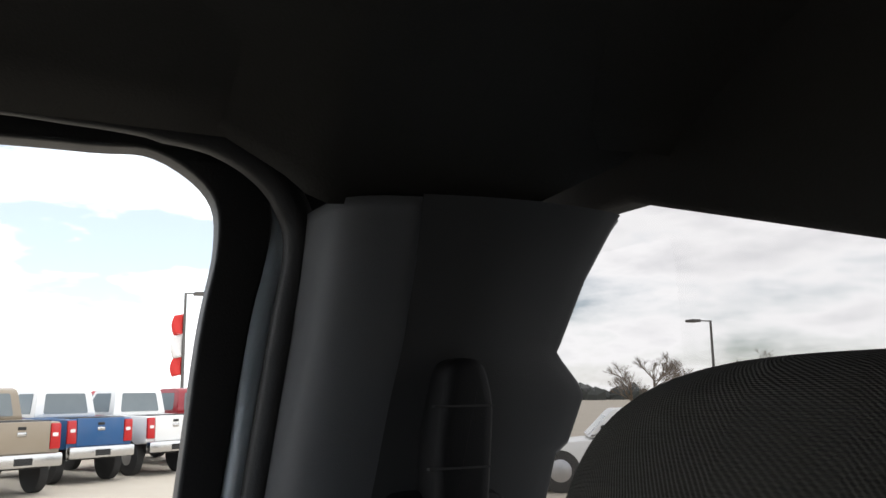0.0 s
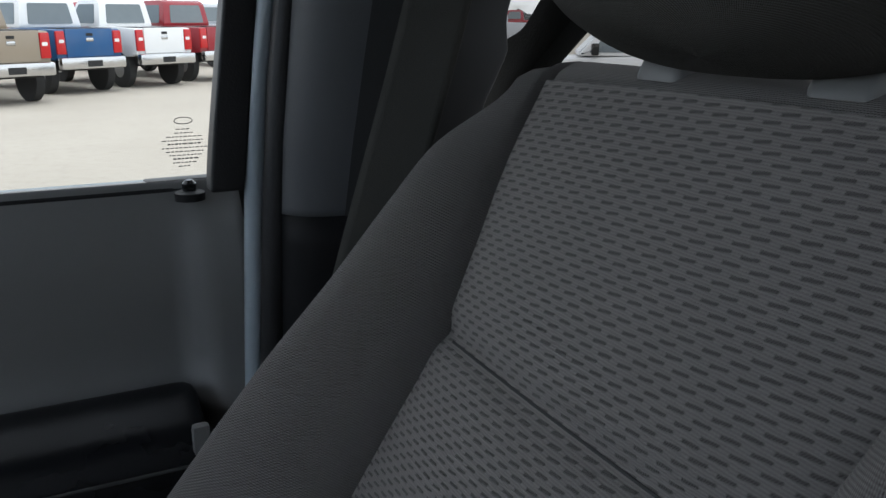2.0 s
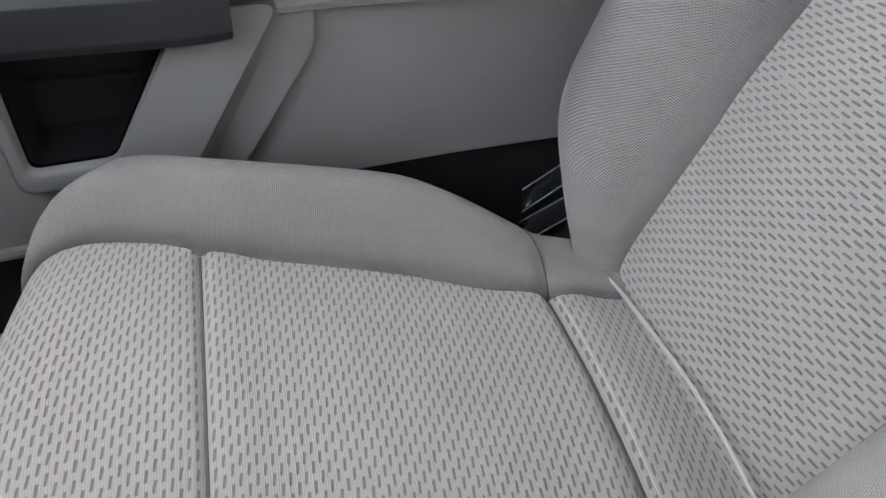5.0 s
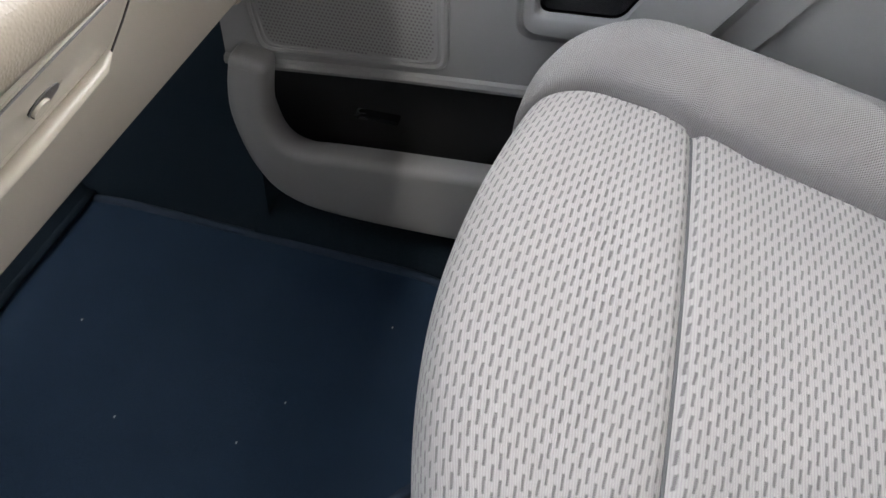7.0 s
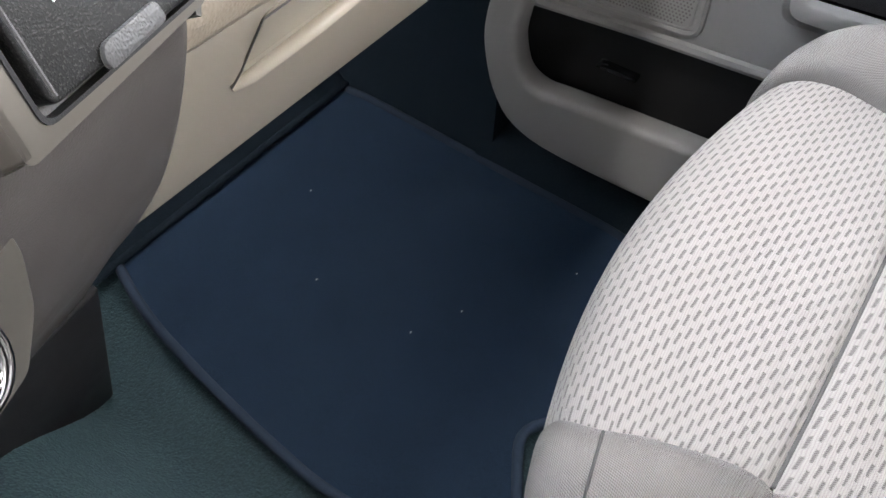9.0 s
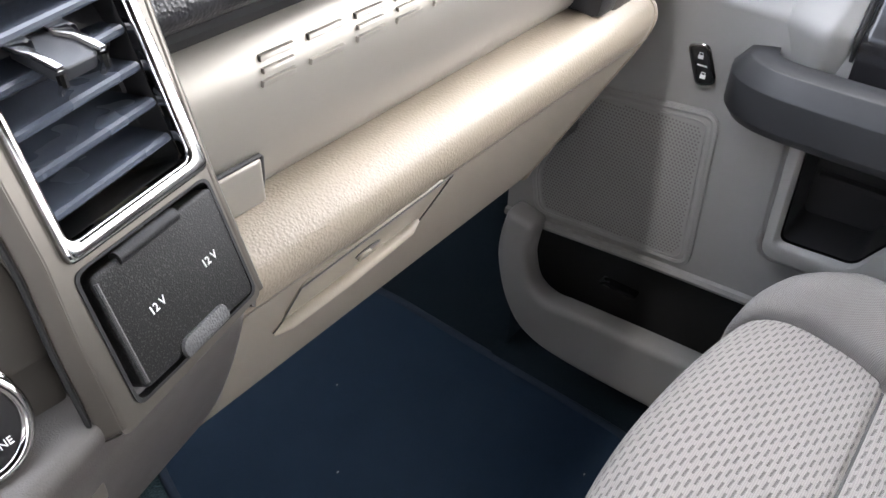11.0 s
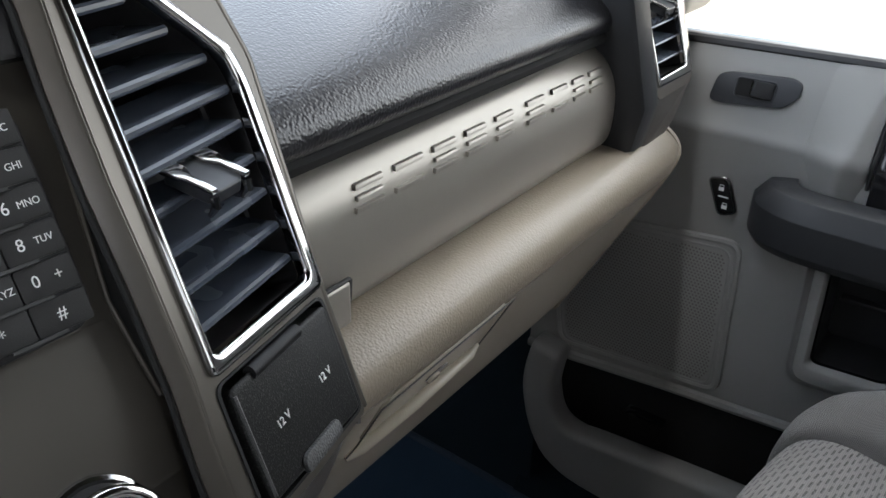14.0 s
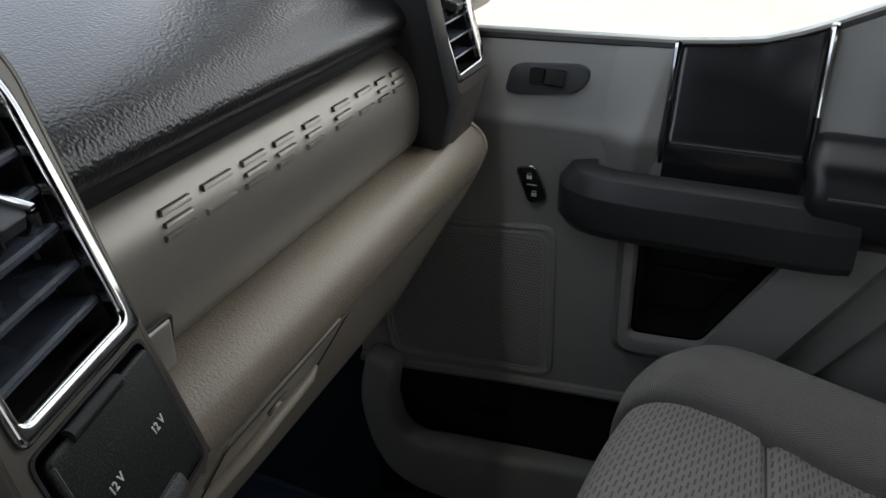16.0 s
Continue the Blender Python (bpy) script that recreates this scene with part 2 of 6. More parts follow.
M = {
    "cloth": cloth_dash("seat_cloth", (0.258, 0.243, 0.230), (0.084, 0.079, 0.075)),
    "bolster": cloth_plain("bolster_cloth", (0.222, 0.209, 0.197), 0.0017, 0.42),
    "armcloth": grained("armrest_cloth", (0.40, 0.39, 0.375), 0.95, 420.0, 0.0012, cells=True),
    # cloth colour lowered to carry the headrest's backlit shade
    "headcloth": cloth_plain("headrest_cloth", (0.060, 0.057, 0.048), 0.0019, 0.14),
    "cord": Nodes("seam_thread", (0.30, 0.29, 0.28), 0.9).mat,
    "hole": Nodes("grille_hole", (0.15, 0.143, 0.135), 0.9).mat,
    "switchplate": grained("switch_plate", (0.022, 0.024, 0.028), 0.45, 1500.0, 0.0001),
    "pull": grained("grey_rubber", (0.055, 0.055, 0.055), 0.5, 900.0, 0.0004, cells=True),
    "pale": grained("pale_plastic", (0.62, 0.61, 0.59), 0.35, 1500.0, 0.0001),
    "under_gap": Nodes("panel_gap", (0.006, 0.006, 0.006), 0.9).mat,
    "gap": Nodes("seam_shadow", (0.06, 0.06, 0.06), 0.95).mat,
    "pad": leather("dash_pad", (0.010, 0.010, 0.012), 0.28, 520.0, 0.0005, 0.25),
    "shelf": leather("dash_shelf", (0.275, 0.232, 0.180), 0.36, 560.0, 0.0005, 0.15),
    "dash": plain_plastic("dash_plastic", (0.365, 0.323, 0.262), 0.23),
    "namepanel": satin("name_panel_satin", (0.33, 0.307, 0.270), 0.37, 0.45),
    "door": grained("door_plastic", (0.240, 0.236, 0.228), 0.5, 1300.0, 0.00018),
    "doordark": grained("door_vinyl_black", (0.008, 0.009, 0.011), 0.30, 1300.0, 0.0002, spec=0.4),
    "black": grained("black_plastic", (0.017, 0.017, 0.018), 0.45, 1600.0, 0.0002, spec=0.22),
    "piano": grained("satin_black_insert", (0.012, 0.012, 0.013), 0.22, 2500.0, 0.00003),
    "arm": grained("armrest_charcoal", (0.027, 0.028, 0.030), 0.42, 1500.0, 0.00015, spec=0.22),
    "grain": speckled("grained_black", (0.010, 0.010, 0.010), (0.034, 0.034, 0.032), 0.38),
    "vane": grained("vent_vane", (0.060, 0.071, 0.092), 0.26, 1800.0, 0.00008),
    "bezel": satin("silver_bezel", (0.100, 0.090, 0.077), 0.32, 0.6),
    "stack": satin("stack_panel", (0.070, 0.064, 0.054), 0.42, 0.3),
    "console": grained("console_plastic", (0.062, 0.056, 0.051), 0.42, 1200.0, 0.0002),
    "chrome": chrome_mat("chrome"),
    "key": grained("key_rubber", (0.013, 0.013, 0.013), 0.6, 1500.0, 0.0001),
    "ink": Nodes("white_ink", (0.75, 0.75, 0.74), 0.6).mat,
    "redink": Nodes("red_ink", (0.75, 0.06, 0.03), 0.6).mat,
    "bluink": Nodes("green_ink", (0.05, 0.45, 0.36), 0.6).mat,
    "etch": Nodes("glass_etching", (0.18, 0.18, 0.175), 0.8).mat,
    "mat": pile("mat_pile", (0.024, 0.044, 0.074), 900.0, 0.002),
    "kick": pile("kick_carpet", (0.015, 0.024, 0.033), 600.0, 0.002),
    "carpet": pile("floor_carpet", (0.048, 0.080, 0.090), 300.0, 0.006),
    "binding": grained("mat_binding", (0.020, 0.036, 0.060), 0.9, 700.0, 0.0006),
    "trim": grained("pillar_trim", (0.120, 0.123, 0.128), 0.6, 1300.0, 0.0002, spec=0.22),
    # pillar trim again, darkened to paint in the shade at its rear
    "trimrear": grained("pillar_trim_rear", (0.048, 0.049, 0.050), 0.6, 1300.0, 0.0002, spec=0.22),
    "trimdark": grained("pillar_lower_black", (0.015, 0.015, 0.016), 0.6, 1300.0, 0.0002, spec=0.22),
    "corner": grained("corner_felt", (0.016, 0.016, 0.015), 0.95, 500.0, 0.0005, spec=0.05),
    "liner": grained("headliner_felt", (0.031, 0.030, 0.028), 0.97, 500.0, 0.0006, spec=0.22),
    "rubber": grained("rubber_seal", (0.018, 0.018, 0.019), 0.5, 600.0, 0.0002, spec=0.5),
    "body": paint("cab_paint", (0.47, 0.54, 0.585)),
    "webbing": grained("belt_webbing", (0.070, 0.069, 0.062), 0.8, 1100.0, 0.0003, spec=0.22),
    "glass": glass_mat("window_glass", (0.84, 0.86, 0.85)),
    "wsglass": glass_mat("windscreen_glass", (0.64, 0.70, 0.76)),
    "tglass": glass_mat("back_glass", (0.34, 0.34, 0.335), 0.012),
    "sleeve": grained("post_sleeve", (0.20, 0.20, 0.195), 0.4, 1200.0, 0.0001),
    "mirror": Nodes("mirror_silver", (0.9, 0.9, 0.9), 0.02, 1.0).mat,
    "mirrorbody": grained("mirror_housing", (0.26, 0.24, 0.21), 0.5, 900.0, 0.0002),
    "crumb": Nodes("lint", (0.6, 0.6, 0.58), 0.9).mat,
}


# ---- mesh helpers ----
def thing(name, label, category, kind="", group="", at=(0, 0, 0)):
    ob = new(name)
    ob.location = at
    ob.empty_display_size = 0.05
    return tagged(ob, label, category, group, kind)


def finish(name, me, material, parent=None, label="", smooth=True):
    ob = new(name, me)
    me.materials.append(material)
    if smooth:
        me.polygons.foreach_set("use_smooth", [True] * len(me.polygons))
        me.set_sharp_from_angle(angle=radians(38))
    if parent is not None:
        ob.parent = parent
        ob.matrix_parent_inverse = Matrix.Translation(-parent.location) if parent.parent is None else Matrix()
    if label:
        tagged(ob, label)
    return ob


def part(name, bm, material, parent=None, label="", smooth=True):
    """One bmesh, in world metres, as one mesh under its thing or part."""
    me = bpy.data.meshes.new(name)
    bm.to_mesh(me)
    bm.free()
    return finish(name, me, material, parent, label, smooth)


def sheet(name, fn, nu, nv, material, parent=None, label="", uv=None, thick=0.0, closed=False):
    """A grid fn(a, b) -> place, a and b from 0 to 1, with UV in metres from uv(a, b)."""
    verts = [fn(i / nu, j / nv) for j in range(nv + 1) for i in range(nu + 1)]
    faces = [(j * (nu + 1) + i, j * (nu + 1) + i + 1, (j + 1) * (nu + 1) + i + 1, (j + 1) * (nu + 1) + i) for j in range(nv) for i in range(nu)]
    me = bpy.data.meshes.new(name)
    me.from_pydata([tuple(v) for v in verts], [], faces)
    if uv:
        lay = me.uv_layers.new(name="UVMap")
        pts = [uv(i / nu, j / nv) for j in range(nv + 1) for i in range(nu + 1)]
        for loop in me.loops:
            lay.data[loop.index].uv = pts[loop.vertex_index]
    ob = finish(name, me, material, parent, label)
    if thick:
        s = ob.modifiers.new("thickness", "SOLIDIFY")
        s.thickness, s.offset = thick, -1.0
    return ob


def rounded(poly, r, n=4):
    """A closed polygon with its corners rounded."""
    out, k = [], len(poly)
    for i in range(k):
        p, a, b = Vector(poly[i]), Vector(poly[i - 1]), Vector(poly[(i + 1) % k])
        da, db = (a - p), (b - p)
        q = min(r, da.length * 0.45, db.length * 0.45)
        s, e = p + da.normalized() * q, p + db.normalized() * q
        for t in range(n + 1):
            w = t / n
            out.append((s * (1 - w) ** 2 + p * 2 * w * (1 - w) + e * w * w))
    return [tuple(v) for v in out]


def prism(poly, place, lo, hi, bevel=0.0, seg=2, bm=None):
    """A polygon (a, b) drawn through place(a, b, c) from c = lo to c = hi."""
    bm = bm or bmesh.new()
    A = [bm.verts.new(place(a, b, lo)) for a, b in poly]
    B = [bm.verts.new(place(a, b, hi)) for a, b in poly]
    k = len(poly)
    faces = [bm.faces.new(A), bm.faces.new(list(reversed(B)))]
    for i in range(k):
        faces.append(bm.faces.new((A[i], B[i], B[(i + 1) % k], A[(i + 1) % k])))
    bmesh.ops.recalc_face_normals(bm, faces=faces)
    if bevel:
        rim = [e for e in bm.edges if e.is_valid and (e.verts[0] in A and e.verts[1] in A or e.verts[0] in B and e.verts[1] in B)]
        bmesh.ops.bevel(bm, geom=rim, offset=bevel, segments=seg, affect="EDGES", profile=0.6)
    return bm


def block(lo, hi, bevel=0.0, seg=2, bm=None, m=None):
    """A bevelled block between two corners, moved by m."""
    own = bmesh.new()
    bmesh.ops.create_cube(own, size=1.0)
    lo, hi = Vector(lo), Vector(hi)
    for v in own.verts:
        v.co = Vector(((lo[k] + hi[k]) / 2 + v.co[k] * (hi[k] - lo[k]) for k in range(3)))
    if bevel:
        bmesh.ops.bevel(own, geom=list(own.edges), offset=bevel, segments=seg, affect="EDGES", profile=0.6)
    if m is not None:
        own.transform(m)
    if bm is None:
        return own
    me = bpy.data.meshes.new("tmp")
    own.to_mesh(me)
    own.free()
    bm.from_mesh(me)
    bpy.data.meshes.remove(me)
    return bm


def tube(points, radius, sides=8, closed=False, bm=None, flat=1.0, up=None):
    """A tube along points; radius a number or a list; flat squashes it along its second axis."""
    bm = bm or bmesh.new()
    pts = [Vector(p) for p in points]
    k = len(pts)
    rad = radius if isinstance(radius, (list, tuple)) else [radius] * k
    rings, side = [], None
    for i, p in enumerate(pts):
        d = (pts[(i + 1) % k] - pts[i - 1]) if closed else (pts[min(i + 1, k - 1)] - pts[max(i - 1, 0)])
        d.normalize()
        if side is None:
            side = d.cross(Vector(up) if up else (Vector((0, 0, 1)) if abs(d.z) < 0.9 else Vector((1, 0, 0))))
        side = (side - d * side.dot(d)).normalized()
        other = d.cross(side)
        rings.append([bm.verts.new(p + side * math.cos(2 * math.pi * s / sides) * rad[i] + other * math.sin(2 * math.pi * s / sides) * rad[i] * flat) for s in range(sides)])
    for i in range(k if closed else k - 1):
        a, b = rings[i], rings[(i + 1) % k]
        for s in range(sides):
            bm.faces.new((a[s], a[(s + 1) % sides], b[(s + 1) % sides], b[s]))
    if not closed:
        bm.faces.new(list(reversed(rings[0])))
        bm.faces.new(rings[-1])
    bmesh.ops.recalc_face_normals(bm, faces=list(bm.faces))
    return bm


def ring_band(outer, inner, place, lo, hi, bevel=0.0):
    """A band between two polylines of equal length, closed at both ends."""
    bm = bmesh.new()
    k = len(outer)
    V = {}
    for c, key in ((lo, 0), (hi, 1)):
        for i in range(k):
            V[key, 0, i] = bm.verts.new(place(*outer[i], c))
            V[key, 1, i] = bm.verts.new(place(*inner[i], c))
    for i in range(k - 1):
        for key in (0, 1):
            bm.faces.new((V[key, 0, i], V[key, 0, i + 1], V[key, 1, i + 1], V[key, 1, i]))
        for o in (0, 1):
            bm.faces.new((V[0, o, i], V[0, o, i + 1], V[1, o, i + 1], V[1, o, i]))
    for i in (0, k - 1):
        bm.faces.new((V[0, 0, i], V[0, 1, i], V[1, 1, i], V[1, 0, i]))
    bmesh.ops.recalc_face_normals(bm, faces=list(bm.faces))
    if bevel:
        sharp = [e for e in bm.edges if len(e.link_faces) == 2 and e.calc_face_angle(0) > 0.9]
        bmesh.ops.bevel(bm, geom=sharp, offset=bevel, segments=3, affect="EDGES", profile=0.6)
    return bm


def plate_with_holes(outline, holes, place, c, depth):
    """A flat plate with through holes: face at c, thickness depth along the third axis."""
    bm = bmesh.new()
    for loop in (outline, *holes):
        vs = [bm.verts.new(place(a, b, c)) for a, b in loop]
        for i in range(len(vs)):
            bm.edges.new((vs[i], vs[(i + 1) % len(vs)]))
    bmesh.ops.triangle_fill(bm, use_beauty=True, use_dissolve=False, edges=list(bm.edges))
    faces = list(bm.faces)
    res = bmesh.ops.extrude_face_region(bm, geom=faces)
    push = Vector(place(0, 0, c + depth)) - Vector(place(0, 0, c))
    bmesh.ops.translate(bm, vec=push, verts=[g for g in res["geom"] if isinstance(g, bmesh.types.BMVert)])
    bmesh.ops.recalc_face_normals(bm, faces=list(bm.faces))
    return bm


def lettering(name, text, size, m, material, parent=None, depth=0.0003, align="CENTER"):
    """Words in the built-in font, turned into a mesh, lying in the xy plane of m."""
    cu = bpy.data.curves.new(name, "FONT")
    cu.body, cu.size, cu.align_x, cu.align_y, cu.extrude = text, size, align, "CENTER", depth
    cu.resolution_u = 3
    tmp = bpy.data.objects.new(name, cu)
    me = bpy.data.meshes.new_from_object(tmp)
    bpy.data.objects.remove(tmp)
    me.transform(m)
    return finish(name, me, material, parent, "", False)


def glide_at(pts, v):
    """Smooth curve through (v, value) pairs without overshoot."""
    n = len(pts)
    if v <= pts[0][0]:
        return pts[0][1]
    if v >= pts[-1][0]:
        return pts[-1][1]
    sl = [(pts[i + 1][1] - pts[i][1]) / (pts[i + 1][0] - pts[i][0]) for i in range(n - 1)]
    m = [sl[0]] + [0.0 if sl[i - 1] * sl[i] <= 0 else 2 * sl[i - 1] * sl[i] / (sl[i - 1] + sl[i]) for i in range(1, n - 1)] + [sl[-1]]
    i = next(k for k in range(n - 1) if v <= pts[k + 1][0])
    h = pts[i + 1][0] - pts[i][0]
    t = (v - pts[i][0]) / h
    return (1 + 2 * t) * (1 - t) ** 2 * pts[i][1] + t * (1 - t) ** 2 * h * m[i] + t * t * (3 - 2 * t) * pts[i + 1][1] + t * t * (t - 1) * h * m[i + 1]


def curve_at(keys, t):
    """Smooth value from rows (t, value)."""
    if t <= keys[0][0]:
        return keys[0][1]
    for (a, p), (b, q) in zip(keys, keys[1:]):
        if t <= b:
            w = (t - a) / (b - a)
            return p + (q - p) * w * w * (3 - 2 * w)
    return keys[-1][1]


def line_at(keys, t):
    if t <= keys[0][0]:
        return keys[0][1]
    for (a, p), (b, q) in zip(keys, keys[1:]):
        if t <= b:
            return p + (q - p) * (t - a) / (b - a)
    return keys[-1][1]


def spline(pts, n):
    """Catmull-Rom through points, n steps a span."""
    P = [Vector(p) for p in pts]
    P = [P[0] * 2 - P[1]] + P + [P[-1] * 2 - P[-2]]
    out = []
    for i in range(1, len(P) - 2):
        for s in range(n):
            t = s / n
            a, b, c, d = P[i - 1], P[i], P[i + 1], P[i + 2]
            out.append(0.5 * ((2 * b) + (c - a) * t + (2 * a - 5 * b + 4 * c - d) * t * t + (3 * b - a - 3 * c + d) * t ** 3))
    return out + [P[-2]]


def along(poly, w):
    """The point at share w of a dense polyline, by index."""
    x = max(0.0, min(1.0, w)) * (len(poly) - 1)
    i = min(int(x), len(poly) - 2)
    return poly[i].lerp(poly[i + 1], x - i)


# ---- the cab: floor, toe board, roof, pillars ----
def yz(y, z, x):
    return (x, y, z)


def floor_height(x, y):
    rise = max(0.0, y - 1.22)
    hump = 0.17 * (1 - curve_at([(0.06, 0.0), (0.22, 1.0)], abs(x)))
    return -0.012 + (rise * 0.9 if rise < 0.35 else 0.315 + (rise - 0.35) * 2.0) + hump


floor = sheet("floor", lambda a, b: ((a - 0.5) * 1.76, -0.40 + b * 2.0, floor_height((a - 0.5) * 1.76, -0.40 + b * 2.0)), 90, 80, M["carpet"])
tagged(floor, "dark teal carpeted cab floor rising over the tunnel", "floor", kind="structure")

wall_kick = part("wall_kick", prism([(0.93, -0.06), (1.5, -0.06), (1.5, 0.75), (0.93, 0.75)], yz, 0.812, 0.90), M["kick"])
tagged(wall_kick, "dark blue carpeted kick panel ahead of the door", "panel", kind="structure")
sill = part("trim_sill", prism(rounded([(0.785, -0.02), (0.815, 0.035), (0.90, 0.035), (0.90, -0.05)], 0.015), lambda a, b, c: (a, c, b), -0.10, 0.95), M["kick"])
tagged(sill, "dark blue carpeted door sill beside the mat", "trim", kind="structure")
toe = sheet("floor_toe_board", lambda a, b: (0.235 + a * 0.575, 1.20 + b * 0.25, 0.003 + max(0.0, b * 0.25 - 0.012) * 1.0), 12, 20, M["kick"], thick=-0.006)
tagged(toe, "dark blue carpeted toe board beyond the mat", "floor", kind="structure")
wall_front = part("wall_front", prism([(-0.9, 0.0), (0.9, 0.0), (0.9, 0.93), (-0.9, 0.93)], lambda a, b, c: (a, c, b), 1.46, 1.50), M["black"])
tagged(wall_front, "dark firewall behind the dashboard", "wall", kind="structure")


def roof_place(a, b):
    y = -0.40 + b * 1.17
    x = (a - 0.5) * (1.50 - 0.30 * max(0.0, (-0.15 - y) / 0.25))
    drop = 0.088 * abs((a - 0.5) * 2) ** 5
    front = 0.05 * max(0.0, (b - 0.7) / 0.3) ** 2
    back = 0.03 * max(0.0, (0.15 - b) / 0.15) ** 2
    return (x, y, 1.375 - drop - front - back)


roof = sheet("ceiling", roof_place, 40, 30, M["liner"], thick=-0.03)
tagged(roof, "dark grey felt headliner curving down to the sides", "ceiling", kind="structure")

# the unseen driver's side: an added plain wall, its slot sized to limit daylight
w = part("wall_driver", plate_with_holes([(-0.40, -0.05), (1.50, -0.05), (1.50, 0.90), (1.12, 0.90), (0.78, 1.30), (-0.40, 1.30)], [[(0.12, 1.00), (0.76, 0.98), (0.74, 1.10), (0.12, 1.10)]], yz, -0.86, 0.04), M["door"], None, "", False)
tagged(w, "plain inner side of the shut driver's door, window open", "wall", kind="structure")
APRON_X = [(-0.38, 0.655), (-0.31, 0.672), (-0.20, 0.696), (-0.115, 0.708), (-0.095, 0.728), (-0.06, 0.748), (0.0, 0.757), (0.6, 0.757)]
APRON_Z = [(-0.38, 1.315), (-0.345, 1.305), (-0.31, 1.276), (-0.25, 1.246), (-0.115, 1.240), (-0.098, 1.262), (-0.06, 1.292), (0.0, 1.300), (0.30, 1.300), (0.6, 1.285)]


def apron_place(a, b):
    y = 0.58 - a * 0.96
    x0, z0 = line_at(APRON_X, y), line_at(APRON_Z, y)
    top = 1.353 - 0.05 * max(0.0, (y - 0.335) / 0.315) ** 2
    return (x0 + (0.56 - x0) * b + 0.020 * math.sin(b * 3.14), y, z0 + (top - z0) * b ** 0.8)


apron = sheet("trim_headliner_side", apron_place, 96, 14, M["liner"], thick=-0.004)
tagged(apron, "felt headliner curving down to the pillar", "trim", kind="structure")
skin = part("wall_side_skin", prism([(-0.23, -0.05), (-0.085, -0.05), (-0.088, 0.85), (-0.112, 1.21), (-0.075, 1.285), (0.0, 1.315), (0.55, 1.31), (0.60, 1.40), (-0.30, 1.40), (-0.27, 1.25)], yz, 0.835, 0.86), M["trimdark"])
tagged(skin, "dark inner skin of the cab side", "wall", kind="structure")
cap_roof = part("wall_roof_skin", block((-0.86, -0.42, 1.40), (0.86, 0.78, 1.42)), M["trimdark"])
tagged(cap_roof, "dark roof skin above the headliner", "roof", kind="structure")
for nm, sx in (("trim_windscreen_pillar", 1), ("trim_windscreen_pillar_far", -1)):
    p = part(nm, tube(spline([(sx * 0.82, 1.20, 0.80), (sx * 0.81, 1.10, 0.93), (sx * 0.76, 0.92, 1.13), (sx * 0.71, 0.74, 1.29)], 5), 0.032, 10), M["trim"])
    tagged(p, "grey windscreen pillar trim", "trim", kind="structure")
hdr = part("trim_windscreen_header", block((-0.74, 0.70, 1.25), (0.74, 0.79, 1.32), 0.02), M["liner"])
tagged(hdr, "felt strip above the windscreen", "trim", kind="structure")
ws = sheet("window_windscreen", lambda a, b: ((a - 0.5) * (1.62 - 0.16 * b), 1.26 - 0.50 * b + 0.08 * (1 - (2 * a - 1) ** 2), 0.90 + 0.40 * b), 12, 6, M["wsglass"])
ws.visible_shadow = False
tagged(ws, "curved clear windscreen", "window", kind="structure")

# ---- rear wall and back window ----
back_y = -0.36
wb = part("wall_back", prism(rounded([(-0.88, -0.05), (0.88, -0.05), (0.88, 0.86), (-0.88, 0.86)], 0.02), lambda a, b, c: (a, c, b), back_y - 0.05, back_y - 0.01), M["trimdark"])
tagged(wb, "black trim panel of the cab's back wall", "wall", kind="structure")
bw = sheet("window_back", lambda a, b: (-0.90 + 1.96 * a, back_y - 0.038 + 0.5 * max(0.0, -0.90 + 1.96 * a - 0.90), 0.86 + 0.44 * b), 40, 2, M["tglass"])
bw.visible_shadow = False
tagged(bw, "tinted back window", "window", kind="structure")
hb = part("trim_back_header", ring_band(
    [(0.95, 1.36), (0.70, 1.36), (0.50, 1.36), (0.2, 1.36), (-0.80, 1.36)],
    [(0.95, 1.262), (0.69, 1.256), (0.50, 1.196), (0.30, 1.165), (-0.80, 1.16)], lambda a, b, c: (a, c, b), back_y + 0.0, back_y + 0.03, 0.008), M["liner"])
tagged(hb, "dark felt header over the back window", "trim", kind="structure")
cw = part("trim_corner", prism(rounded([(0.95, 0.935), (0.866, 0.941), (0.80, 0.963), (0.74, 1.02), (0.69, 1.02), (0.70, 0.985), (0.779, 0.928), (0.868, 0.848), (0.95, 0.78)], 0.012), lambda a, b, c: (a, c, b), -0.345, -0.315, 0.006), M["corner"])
tagged(cw, "black corner trim below the back window", "trim", kind="structure")


# ---- pillar behind the door ----
def pillar_front(z):
    return line_at([(0.40, -0.055), (0.82, -0.072), (0.88, -0.078), (1.024, -0.097), (1.16, -0.119), (1.20, -0.124), (1.24, -0.127), (1.30, -0.129)], z)


def pillar_rear(z):
    return line_at([(0.40, -0.20), (0.90, -0.236), (0.945, -0.256), (0.972, -0.252), (1.013, -0.260), (1.088, -0.276), (1.094, -0.285), (1.125, -0.296), (1.15, -0.272), (1.20, -0.292), (1.235, -0.312), (1.30, -0.36)], z)


def pillar_x(z):
    return line_at([(0.40, 0.765), (0.82, 0.742), (0.985, 0.722), (1.24, 0.682), (1.30, 0.66)], z)


